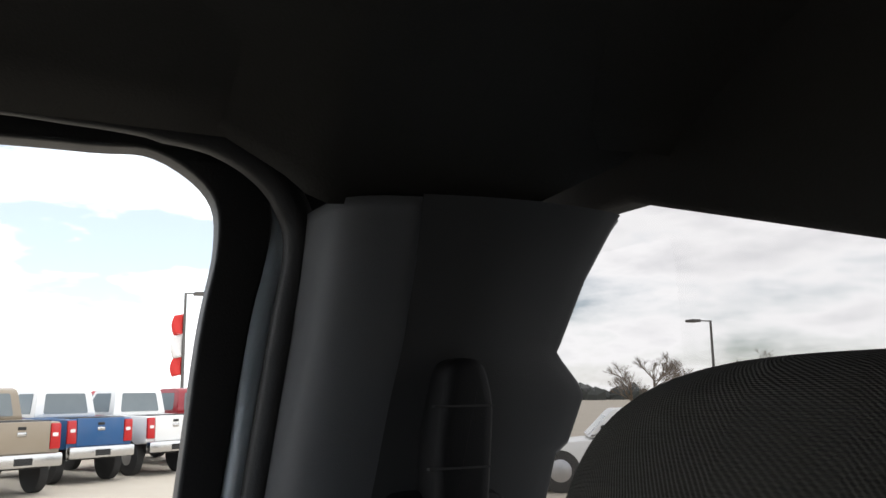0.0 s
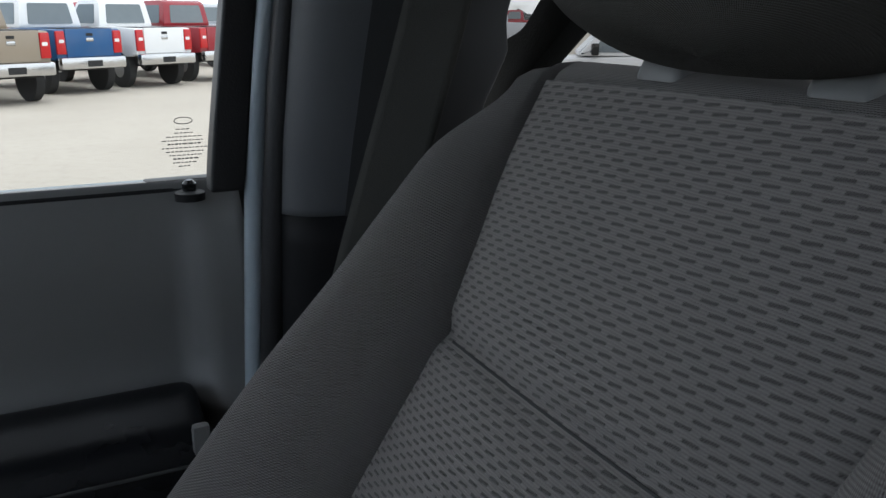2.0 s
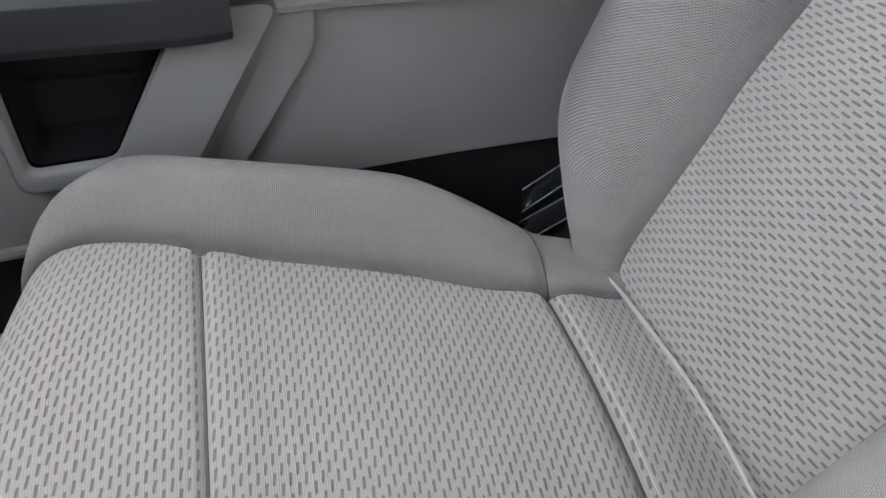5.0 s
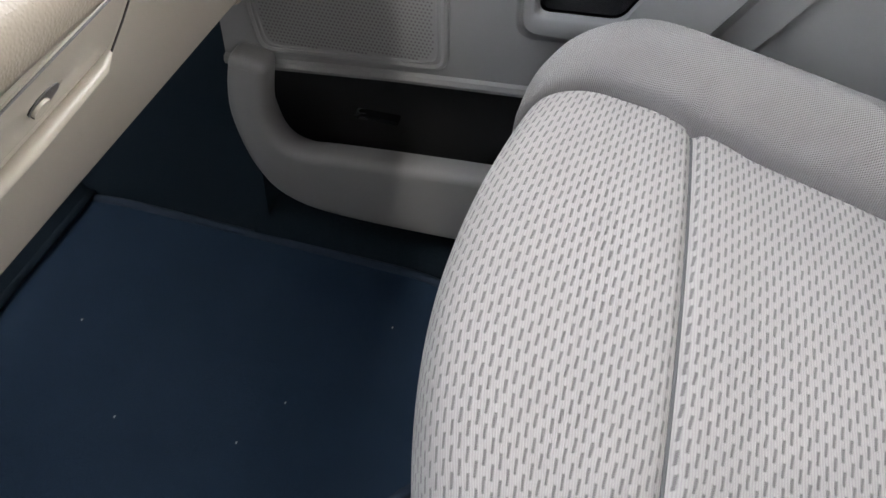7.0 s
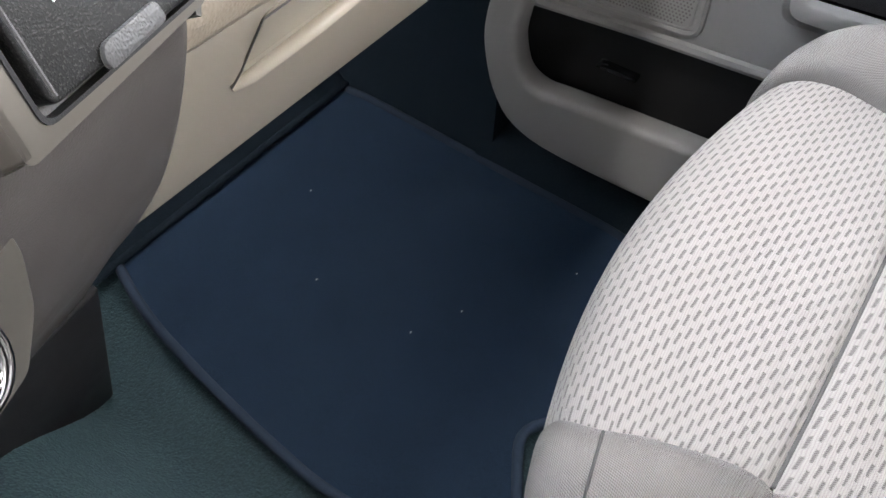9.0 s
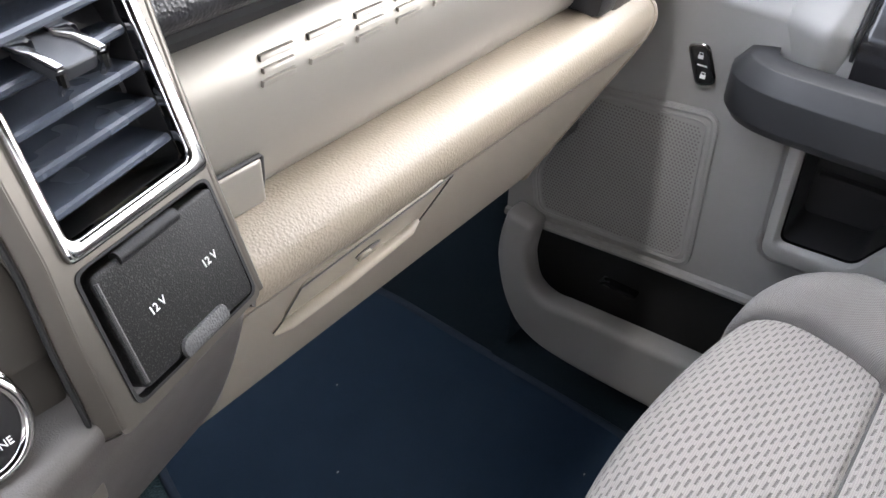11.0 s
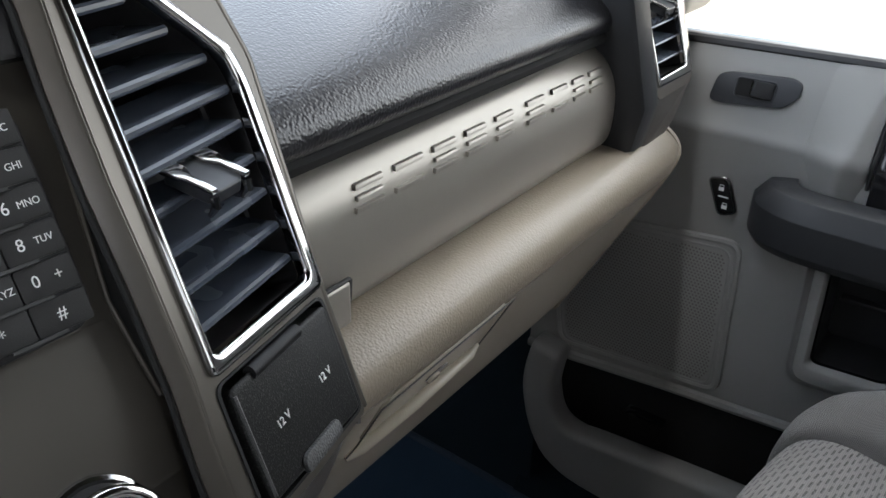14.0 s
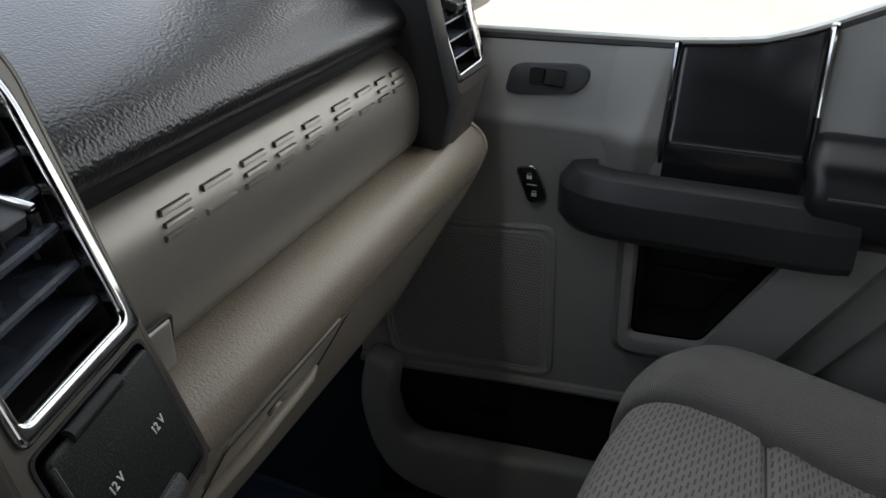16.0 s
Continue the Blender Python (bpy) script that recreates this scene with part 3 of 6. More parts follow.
def pillar_place(z0, z1):
    def fn(a, b):
        z = z0 + (z1 - z0) * b
        f, r, x = pillar_front(z), pillar_rear(z), pillar_x(z)
        d = f - r
        prof = [(x + 0.11, f + 0.004), (x + 0.05, f), (x + 0.024, f - 0.004), (x + 0.008, f - 0.02), (x, f - 0.05), (x - 0.008, f - d * 0.55), (x - 0.004, r + 0.03), (x + 0.003, r + 0.006), (x + 0.012, r), (x + 0.06, r + 0.01)]
        p = along(spline([(u, v, 0) for u, v in prof], 4), a)
        return (p.x, p.y, z)
    return fn


pillar = thing("pillar_trim", "dark grey moulded pillar trim behind the door", "pillar", "structure")
sheet("upper_trim", pillar_place(0.8195, 1.243), 32, 60, M["trim"], pillar, thick=-0.004)
sheet("lower_trim", pillar_place(0.30, 0.8190), 32, 20, M["trimdark"], pillar, "black lower pillar cover", thick=-0.004)



# the shade over the pillar's rear half, laid on as a darker sheet
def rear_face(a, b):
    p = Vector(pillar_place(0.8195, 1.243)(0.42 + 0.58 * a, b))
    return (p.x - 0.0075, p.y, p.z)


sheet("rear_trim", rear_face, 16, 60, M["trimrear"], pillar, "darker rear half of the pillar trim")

# painted door aperture and its rubber seal
jamb = thing("door_aperture", "pale blue-grey painted door aperture with a black rubber seal", "door frame", "structure")
edge = [(0.808, -0.030, 0.30), (0.805, -0.046, 0.60), (0.802, -0.062, 0.868), (0.80, -0.082, 1.02), (0.80, -0.1015, 1.166), (0.802, -0.110, 1.212), (0.812, -0.112, 1.262), (0.815, -0.085, 1.300), (0.815, -0.03, 1.310), (0.815, 0.25, 1.310), (0.81, 0.60, 1.29), (0.80, 0.86, 1.14), (0.82, 1.06, 0.93), (0.83, 1.14, 0.78)]
part("painted_flange", tube(spline(edge, 5), 0.0082, 10), M["body"], jamb, "pale blue-grey painted metal edge")
seal = [(0.785, -0.042, 0.30), (0.78, -0.055, 0.60), (0.775, -0.074, 0.88), (0.775, -0.0925, 1.02), (0.773, -0.1135, 1.165), (0.768, -0.121, 1.222), (0.765, -0.111, 1.254), (0.765, -0.091, 1.276), (0.765, -0.062, 1.290), (0.765, -0.02, 1.295), (0.765, 0.05, 1.2955), (0.765, 0.25, 1.296), (0.765, 0.60, 1.28), (0.765, 0.86, 1.13), (0.795, 1.06, 0.92), (0.81, 1.14, 0.77)]
wide = [0.0105] * 15 + [0.012] * 25 + [0.0115] * 5 + [0.0095, 0.009, 0.0085, 0.008, 0.0075] + [0.0065] * 60
part("rubber_seal", tube(spline(seal, 5), wide[:76], 10), M["rubber"], jamb, "black rubber door seal")

# ---- front passenger door ----
def sill_z(y):
    return line_at([(-0.2, 0.832), (0.20, 0.834), (0.32, 0.818), (0.40, 0.782), (0.463, 0.753), (0.512, 0.738), (0.59, 0.731), (0.80, 0.726), (1.0, 0.722)], y)


door = thing("door_1", "grey-beige moulded passenger door, shut, with black armrest and speaker", "door", "structure")


def upper_place(a, b):
    y = 0.985 - a * 1.04
    zs, zl = sill_z(y), 0.640 if y > 0.40 else 0.640 - 0.0 * y
    shape = spline([(0.862, zs + 0.004, 0), (0.850, zs + 0.003, 0), (0.842, zs - 0.008, 0), (0.828, zl + 0.055, 0), (0.812, zl + 0.018, 0), (0.803, zl + 0.002, 0), (0.806, zl - 0.016, 0), (0.812, zl - 0.05, 0)], 4)
    p = along(shape, b)
    dip = 0.0
    if y < 0.40:
        w = curve_at([(0.0, 0.0), (0.10, 1.0)], 0.40 - y)
        v = curve_at([(0.25, 0.0), (0.42, 1.0)], b)
        dip = 0.022 * w * v * (1 - curve_at([(0.0, 0.0), (0.03, 1.0)], max(0.0, -y + 0.005)))
    below = zs - p.y
    shelf_w = curve_at([(0.36, 1.0), (0.44, 0.0)], y) * curve_at([(0.004, 0.0), (0.045, 1.0), (0.07, 1.0), (0.17, 0.0)], max(0.0, below))
    return (p.x + dip - 0.017 * shelf_w, y, p.y)


sheet("upper_panel", upper_place, 130, 28, M["door"], door, thick=-0.004)
CUP_OUT = rounded([(0.624, 0.566), (0.617, 0.376), (0.440, 0.386), (0.338, 0.566)], 0.020, 6)
CUP_MID = rounded([(0.612, 0.566), (0.607, 0.398), (0.452, 0.404), (0.354, 0.566)], 0.018, 6)
CUP_IN = rounded([(0.600, 0.566), (0.596, 0.417), (0.517, 0.422), (0.434, 0.566)], 0.010, 6)
CUP_DEEP = rounded([(0.596, 0.566), (0.592, 0.424), (0.519, 0.428), (0.440, 0.566)], 0.010, 6)
outline = [(0.945, 0.640), (0.945, 0.288), (0.886, 0.291), (0.75, 0.304), (0.60, 0.314), (0.45, 0.340), (0.395, 0.40), (0.325, 0.51), (0.32, 0.640)]
part("lower_panel", plate_with_holes(rounded(outline, 0.008, 3), [CUP_OUT], yz, 0.803, 0.012), M["door"], door)
part("panel_foot", tube([(0.803, y, z) for y, z in ((0.945, 0.288), (0.886, 0.291), (0.75, 0.304), (0.60, 0.314), (0.45, 0.340))], 0.007, 8), M["door"], door)


def loft(loops, bm=None):
    """Faces between closed loops of equal length, one after another."""
    bm = bm or bmesh.new()
    rings = [[bm.verts.new(p) for p in loop] for loop in loops]
    for lo, hi in zip(rings, rings[1:]):
        for i in range(len(lo)):
            q = (i + 1) % len(lo)
            bm.faces.new((lo[i], lo[q], hi[q], hi[i]))
    return bm


def between(a, b, w):
    return [(p[0] + (q[0] - p[0]) * w, p[1] + (q[1] - p[1]) * w) for p, q in zip(a, b)]


steps = [(0.803, CUP_OUT), (0.8005, between(CUP_OUT, CUP_MID, 0.25)), (0.793, between(CUP_OUT, CUP_MID, 0.55)), (0.783, between(CUP_OUT, CUP_MID, 0.82)), (0.7775, CUP_MID), (0.776, between(CUP_MID, CUP_IN, 0.4)), (0.776, between(CUP_MID, CUP_IN, 0.85)), (0.778, CUP_IN), (0.784, between(CUP_IN, CUP_DEEP, 0.5))]
part("cup_surround", loft([[(x, *p) for p in loop] for x, loop in steps]), M["door"], door, "grey raised surround of the storage cup")
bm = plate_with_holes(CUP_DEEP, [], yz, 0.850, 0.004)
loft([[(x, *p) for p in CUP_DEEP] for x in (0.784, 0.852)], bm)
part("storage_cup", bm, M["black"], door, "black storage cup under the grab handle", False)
part("cup_ledge", block((0.838, 0.462, 0.474), (0.851, 0.588, 0.480), 0.002), M["black"], door)


part("rear_panel", prism(rounded([(0.46, 0.345), (0.30, 0.352), (0.18, 0.360), (0.07, 0.364), (-0.05, 0.370), (-0.05, 0.60), (0.42, 0.60)], 0.015), yz, 0.816, 0.830, 0.006), M["door"], door)
part("rear_rail", tube(spline([(0.806, 0.43, 0.55), (0.796, 0.30, 0.562), (0.792, 0.15, 0.562), (0.792, -0.05, 0.562)], 5), 0.016, 10, flat=0.7), M["door"], door)

# map pocket with its rounded lip
outer = [(0.921, 0.322), (0.931, 0.27), (0.930, 0.225), (0.912, 0.165), (0.876, 0.124), (0.80, 0.107), (0.60, 0.109), (0.30, 0.12), (0.05, 0.13)]
inner = [(0.877, 0.314), (0.884, 0.27), (0.884, 0.245), (0.872, 0.211), (0.845, 0.198), (0.80, 0.202), (0.60, 0.215), (0.30, 0.224), (0.05, 0.23)]
so, si = [tuple(p)[:2] for p in spline([(a, b, 0) for a, b in outer], 4)], [tuple(p)[:2] for p in spline([(a, b, 0) for a, b in inner], 4)]
part("map_pocket", ring_band(so, si, yz, 0.762, 0.80, 0.012), M["door"], door, "grey moulded map pocket lip")
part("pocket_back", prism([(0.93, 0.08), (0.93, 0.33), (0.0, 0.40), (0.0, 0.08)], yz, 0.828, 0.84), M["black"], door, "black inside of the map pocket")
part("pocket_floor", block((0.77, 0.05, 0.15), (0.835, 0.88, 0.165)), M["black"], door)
part("pocket_tab", block((0.814, 0.745, 0.226), (0.829, 0.798, 0.232), 0.002), M["doordark"], door)

# speaker cover: raised border, recessed perforated plate
gr = [(0.845, 0.509), (0.695, 0.524), (0.687, 0.326), (0.897, 0.311), (0.908, 0.370), (0.882, 0.438)]
gr_r = rounded(gr, 0.016, 4)
cx, cy = 0.80, 0.40
sp = part("speaker_cover", prism(gr_r, yz, 0.7995, 0.806, 0.001), M["door"], door, "moulded speaker cover with a fine perforated grille")
part("border", tube([(0.802, y, z) for y, z in gr_r], 0.0045, 8, True), M["door"], sp)
part("inner_border", tube([(0.8005, cx + (y - cx) * 0.93, cy + (z - cy) * 0.93) for y, z in gr_r], 0.002, 6, True), M["door"], sp)
inside = [(cx + (y - cx) * 0.89, cy + (z - cy) * 0.89) for y, z in gr_r]


def in_poly(poly, y, z):
    hit = False
    for (a, b), (c, d) in zip(poly, poly[1:] + poly[:1]):
        if (b > z) != (d > z) and y < (c - a) * (z - b) / (d - b) + a:
            hit = not hit
    return hit


dots_v, dots_f = [], []
for j in range(60):
    for i in range(62):
        y, z = 0.680 + i * 0.0042 + (j % 2) * 0.0021, 0.285 + j * 0.0040
        if in_poly(inside, y, z):
            b = len(dots_v)
            dots_v += [(0.7990, y + math.cos(t * math.pi / 3) * 0.00125, z + math.sin(t * math.pi / 3) * 0.00125) for t in range(6)]
            dots_f.append(tuple(range(b, b + 6)))
me = bpy.data.meshes.new("perforation")
me.from_pydata(dots_v, [], dots_f)
tagged(finish("perforation", me, M["hole"], sp, "fine black holes", False), kind="stuff")

# grab handle and rear armrest
bar = spline([(0.800, 0.672, 0.583), (0.782, 0.667, 0.583), (0.768, 0.654, 0.583), (0.760, 0.628, 0.583), (0.758, 0.58, 0.583), (0.758, 0.50, 0.583), (0.758, 0.43, 0.583), (0.762, 0.398, 0.584)], 5)
bm = bmesh.new()
sec = rounded([(-0.020, 0.010), (-0.006, 0.028), (0.020, 0.031), (0.020, -0.035), (-0.012, -0.035), (-0.020, -0.024)], 0.0012, 2)
rings = []
for i, p in enumerate(bar):
    d = (bar[min(i + 1, len(bar) - 1)] - bar[max(i - 1, 0)]).normalized()
    side = d.cross(Vector((0, 0, 1))).normalized()
    side = side if side.x > 0 else -side
    rings.append([bm.verts.new(p + side * a + Vector((0, 0, b))) for a, b in sec])
for a, b in zip(rings, rings[1:]):
    for s in range(len(sec)):
        bm.faces.new((a[s], a[(s + 1) % len(sec)], b[(s + 1) % len(sec)], b[s]))
bm.faces.new(rings[0]), bm.faces.new(rings[-1])
bmesh.ops.recalc_face_normals(bm, faces=list(bm.faces))
handle = part("grab_handle", bm, M["arm"], door, "charcoal grab handle with chamfered edges")
arm = part("armrest", prism(rounded([(0.752, 0.580), (0.745, 0.620), (0.757, 0.650), (0.792, 0.668), (0.822, 0.670), (0.822, 0.580)], 0.012), lambda a, b, c: (a, c, b), 0.0, 0.448, 0.016, 4), M["doordark"], door, "black padded armrest")
part("armrest_seam", tube([(0.7445, y, 0.626) for y in (0.01, 0.2, 0.430)], 0.0015, 6), M["gap"], arm)
part("armrest_cap", block((0.738, 0.002, 0.636), (0.748, 0.016, 0.662), 0.004), M["sleeve"], arm)
def panel_point(y, b, out):
    p = Vector(upper_place((0.985 - y) / 1.04, b))
    return (p.x - out, p.y, p.z)


sheet("black_insert", lambda a, b: panel_point(0.586 - a * 0.136, 0.20 + b * 0.80, 0.0035), 20, 24, M["piano"], door, "gloss black trim insert", thick=-0.003)
part("insert_foot", prism(rounded([(0.586, 0.592), (0.450, 0.592), (0.450, 0.641), (0.586, 0.641)], 0.004), yz, 0.7985, 0.815, 0.002), M["piano"], door)
for y in (0.589, 0.447):
    part("chrome_strip", tube([panel_point(y, 0.16 + 0.34 * k / 12, 0.004) for k in range(13)], [0.0048 - 0.0003 * k for k in range(13)], 8), M["chrome"], door, "thin chrome strip")
    part("insert_edge", tube([panel_point(y, 0.48 + 0.40 * k / 12, 0.003) for k in range(13)], 0.0024, 8), M["black"], door)
part("insert_top_strip", tube([panel_point(0.588 - 0.142 * k / 12, 0.185, 0.004) for k in range(13)], 0.0012, 6), M["chrome"], door, "thin chrome strip")


def return_place(a, b):
    """The panel swelling towards the insert and falling back to it in a turned face."""
    h = 0.013 * curve_at([(0.05, 0.0), (0.60, 1.0)], b)
    w = 0.006 + 0.018 * curve_at([(0.0, 0.0), (0.8, 1.0)], b)
    y = line_at([(0.0, 0.592), (0.4, 0.592 + w), (1.0, 0.655)], a)
    out = line_at([(0.0, 0.0005), (0.36, h), (0.44, h), (0.75, h * 0.35), (1.0, -0.003)], a)
    return panel_point(y, 0.20 + 0.78 * b, out - 0.003 * (1 - curve_at([(0.0, 0.0), (0.12, 1.0)], b)))


sheet("panel_return", return_place, 20, 20, M["door"], door, "grey panel face turned towards the insert", thick=-0.002)

# window switch and lock buttons
sw_poly = rounded([(0.764, 0.673), (0.760, 0.698), (0.748, 0.702), (0.686, 0.706), (0.674, 0.702), (0.674, 0.690), (0.686, 0.677), (0.75, 0.671)], 0.008, 3)


def slope_x(z, c):
    return 0.8115 + (z - 0.655) * 0.40 + c


sw = part("window_switch", prism(sw_poly, lambda a, b, c: (slope_x(b, c), a, b), -0.004, 0.006, 0.0015), M["switchplate"], door, "charcoal window switch plate")
tip = Matrix.Translation((slope_x(0.690, -0.0048), 0.7135, 0.690)) @ Euler((0, radians(21), 0)).to_matrix().to_4x4()
part("switch_well", block((-0.0006, -0.0145, -0.0085), (0.001, 0.0235, 0.0095), 0.0004, m=tip), M["under_gap"], sw, "dark hollow under the rocker")
part("well_rim", tube([tip @ Vector((-0.0008, y, z)) for y, z in rounded([(-0.0155, -0.0095), (0.0245, -0.0095), (0.0245, 0.0105), (-0.0155, 0.0105)], 0.004)], 0.0009, 6, True), M["switchplate"], sw)
rocker = [(0.0080, -0.0005), (0.0060, -0.0105), (0.0030, -0.0122), (-0.0060, -0.0085), (-0.0140, -0.0020), (-0.0140, 0.0)]
part("switch_rocker", prism(rounded(rocker, 0.0022, 3), lambda a, b, c: tuple(tip @ Vector((b, a, c))), -0.0075, 0.0085, 0.0010), M["arm"], sw, "charcoal rocker lever")
part("rocker_edge", tube([tip @ Vector((-0.0110, 0.0060, z)) for z in (-0.0062, 0.0, 0.0072)], 0.0011, 8), M["chrome"], sw, "bright switch edge")
lk_poly = rounded([(0.741, 0.593), (0.721, 0.597), (0.705, 0.560), (0.724, 0.553)], 0.006, 3)
lk = part("lock_switch", prism(lk_poly, yz, 0.797, 0.806, 0.002), M["piano"], door, "black lock switch with two pictograms in a chrome rim")
part("rim", tube([(0.7985, y, z) for y, z in lk_poly], 0.0016, 6, True), M["chrome"], lk)
for yy, zz in ((0.7255, 0.5855), (0.719, 0.5655)):
    part("padlock", block((0.7964, yy - 0.0028, zz - 0.0035), (0.7972, yy + 0.0028, zz + 0.0005)), M["ink"], lk, "", False)
    part("shackle", tube([(0.7968, yy - 0.002, zz + 0.0005), (0.7968, yy - 0.002, zz + 0.003), (0.7968, yy + 0.002, zz + 0.003), (0.7968, yy + 0.002, zz + 0.0005)], 0.0004, 5), M["ink"], lk)
part("divider", block((0.7962, 0.7165, 0.5750), (0.7972, 0.7275, 0.5762)), M["ink"], lk, "", False)

part("door_edge", block((0.853, -0.100, 0.10), (0.870, 0.02, 0.838), 0.002), M["rubber"], door, "black door edge")
part("door_skin", block((0.874, -0.075, 0.0), (0.890, 0.97, 0.70), 0.004), M["rubber"], door, "dark outer door skin")
# sill seal, glass, black window frame, lock knob, writing on the glass
part("sill_seal", tube([(0.850, y, sill_z(y) - 0.002) for y in [0.985 - 0.03 * k for k in range(35)]], 0.0065, 8), M["rubber"], door, "black rubber sill seal")
part("outer_sill", tube([(0.880, y, sill_z(y) - 0.006) for y in [0.985 - 0.03 * k for k in range(35)]], 0.008, 8), M["body"], door, "pale painted outer sill edge")
f_out = spline([(-0.050, 0.835, 0), (-0.055, 0.869, 0), (-0.074, 1.021, 0), (-0.094, 1.166, 0), (-0.104, 1.212, 0), (-0.108, 1.255, 0), (-0.086, 1.296, 0), (-0.03, 1.308, 0), (0.10, 1.306, 0), (0.56, 1.295, 0), (0.76, 1.20, 0), (0.99, 0.97, 0), (1.06, 0.735, 0)], 5)
f_in = spline([(-0.023, 0.835, 0), (-0.027, 0.873, 0), (-0.048, 1.022, 0), (-0.062, 1.163, 0), (-0.072, 1.226, 0), (-0.066, 1.262, 0), (-0.031, 1.286, 0), (0.01, 1.286, 0), (0.10, 1.284, 0), (0.53, 1.270, 0), (0.73, 1.17, 0), (0.95, 0.95, 0), (1.02, 0.735, 0)], 5)
part("window_frame", ring_band([tuple(p)[:2] for p in f_out], [tuple(p)[:2] for p in f_in], yz, 0.796, 0.818, 0.003), M["rubber"], door, "black window frame")
gl = sheet("window_glass", lambda a, b: (0.870 - 0.075 * b, 1.02 - a * 1.065 - (0.25 - 0.20 * a) * b, 0.73 + b * 0.56), 4, 4, M["glass"], door, "clear side window")
gl.visible_shadow = False
kn = part("lock_knob", tube([(0.832, -0.012, 0.824), (0.832, -0.012, 0.8305), (0.832, -0.012, 0.832)], [0.0125, 0.0125, 0.009], 16), M["black"], door, "black lock knob in a round collar")
part("button", tube([(0.832, -0.012, 0.830), (0.832, -0.012, 0.838), (0.832, -0.012, 0.841)], [0.0055, 0.006, 0.003], 14), M["piano"], kn)
etch_rnd = random.Random(12)
for k in range(11):
    half = (0.005, 0.008, 0.016, 0.017, 0.015, 0.021, 0.017, 0.015, 0.012, 0.010, 0.004)[k] * 0.9
    z = 0.881 - k * 0.0032
    x = 0.870 - 0.075 * (z - 0.73) / 0.56 - 0.002
    y = -0.014 - half
    while y < -0.014 + half:
        w = etch_rnd.uniform(0.0014, 0.0042)
        part("etched_bar", block((x - 0.0002, y, z), (x, y + w, z + (0.0012 if k in (4, 8) else 0.0008))), M["etch"], door, "", False)
        y += w + 0.0009
part("etched_oval", tube([(0.8475, -0.014 + 0.0075 * math.cos(t * 0.524), 0.8885 + 0.0028 * math.sin(t * 0.524)) for t in range(12)], 0.0004, 5, True), M["etch"], door)
for zc in (0.872, 0.857):
    part("etched_ring", tube([(0.849, -0.039 + 0.0042 * math.cos(t * 0.524), zc + 0.0035 * math.sin(t * 0.524)) for t in range(12)], 0.0003, 5, True), M["etch"], door)
    part("etched_bar", block((0.8488, -0.041, zc - 0.0006), (0.849, -0.037, zc + 0.0006)), M["etch"], door, "", False)

# ---- door mirror ----
mir = thing("door_mirror", "large grey towing mirror outside the passenger window", "mirror", at=(0.9, 0.86, 0.74))
part("base", block((0.895, 0.83, 0.733), (0.985, 1.00, 0.93), 0.014, 3), M["mirrorbody"], mir)
part("arm", tube(spline([(0.975, 0.87, 0.800), (1.02, 0.86, 0.805), (1.06, 0.85, 0.81)], 4), 0.038, 12), M["mirrorbody"], mir)
part("housing", block((0.995, 0.770, 0.750), (1.26, 0.93, 1.12), 0.035, 4), M["mirrorbody"], mir)
part("glass", block((1.025, 0.7645, 0.780), (1.235, 0.7685, 1.09), 0.0015), M["mirror"], mir, "silvered mirror glass")
part("rim", tube([(x, 0.769, z) for x, z in rounded([(1.018, 0.772), (1.242, 0.772), (1.242, 1.098), (1.018, 1.098)], 0.03)], 0.008, 8, True), M["mirrorbody"], mir)


# ---- seat belt ----
belt = thing("seat_belt", "dark grey seat belt hanging from a pillar guide", "seat belt", at=(0.70, -0.19, 0.80))
run = spline([(0.694, -0.190, 1.060), (0.692, -0.184, 1.02), (0.690, -0.158, 0.93), (0.692, -0.118, 0.80), (0.70, -0.092, 0.70), (0.72, -0.07, 0.58)], 6)


def belt_place(a, b):
    p = along(run, b)
    turn = curve_at([(0.0, 0.0), (0.25, 1.0)], b)
    return (p.x - 0.002 - 0.022 * turn * (a - 0.5), p.y - (a - 0.5) * (0.048 - 0.005 * turn), p.z + 0.004 * (a - 0.5))


sheet("webbing", belt_place, 8, 50, M["webbing"], belt, thick=0.0015)
for s in (0.0, 1.0):
    part("webbing_edge", tube([Vector(belt_place(s, k / 30)) for k in range(31)], 0.0011, 5), M["webbing"], belt)
for s in (0.2, 0.35, 0.5, 0.65, 0.8):
    part("webbing_rib", tube([Vector(belt_place(s, k / 30)) + Vector((-0.0004, 0, 0)) for k in range(31)], 0.0006, 5), M["webbing"], belt)
part("guide_ring", tube([(0.692, y, z) for y, z in rounded([(-0.148, 1.064), (-0.226, 1.062), (-0.222, 1.030), (-0.152, 1.032)], 0.016)], 0.0075, 8, True), M["black"], belt, "black belt guide")
part("guide_plate", prism(rounded([(-0.150, 1.062), (-0.224, 1.060), (-0.220, 1.032), (-0.154, 1.034)], 0.014), yz, 0.690, 0.694), M["black"], belt)
part("guide_cover", prism(rounded([(-0.170, 1.046), (-0.203, 1.046), (-0.209, 1.120), (-0.203, 1.146), (-0.180, 1.146), (-0.172, 1.10)], 0.010), yz, 0.664, 0.70, 0.008, 3), M["trimdark"], belt, "tapered dark cover over the guide")
part("cover_joint", block((0.6635, -0.2065, 1.118), (0.668, -0.1690, 1.1192)), M["gap"], belt)
part("cover_joint", block((0.6635, -0.2045, 1.084), (0.668, -0.1655, 1.0852)), M["gap"], belt)
anchor = thing("belt_anchor", "black belt anchor strap with two pale edge lines beside the seat", "belt anchor", at=(0.74, 0.06, 0.30))
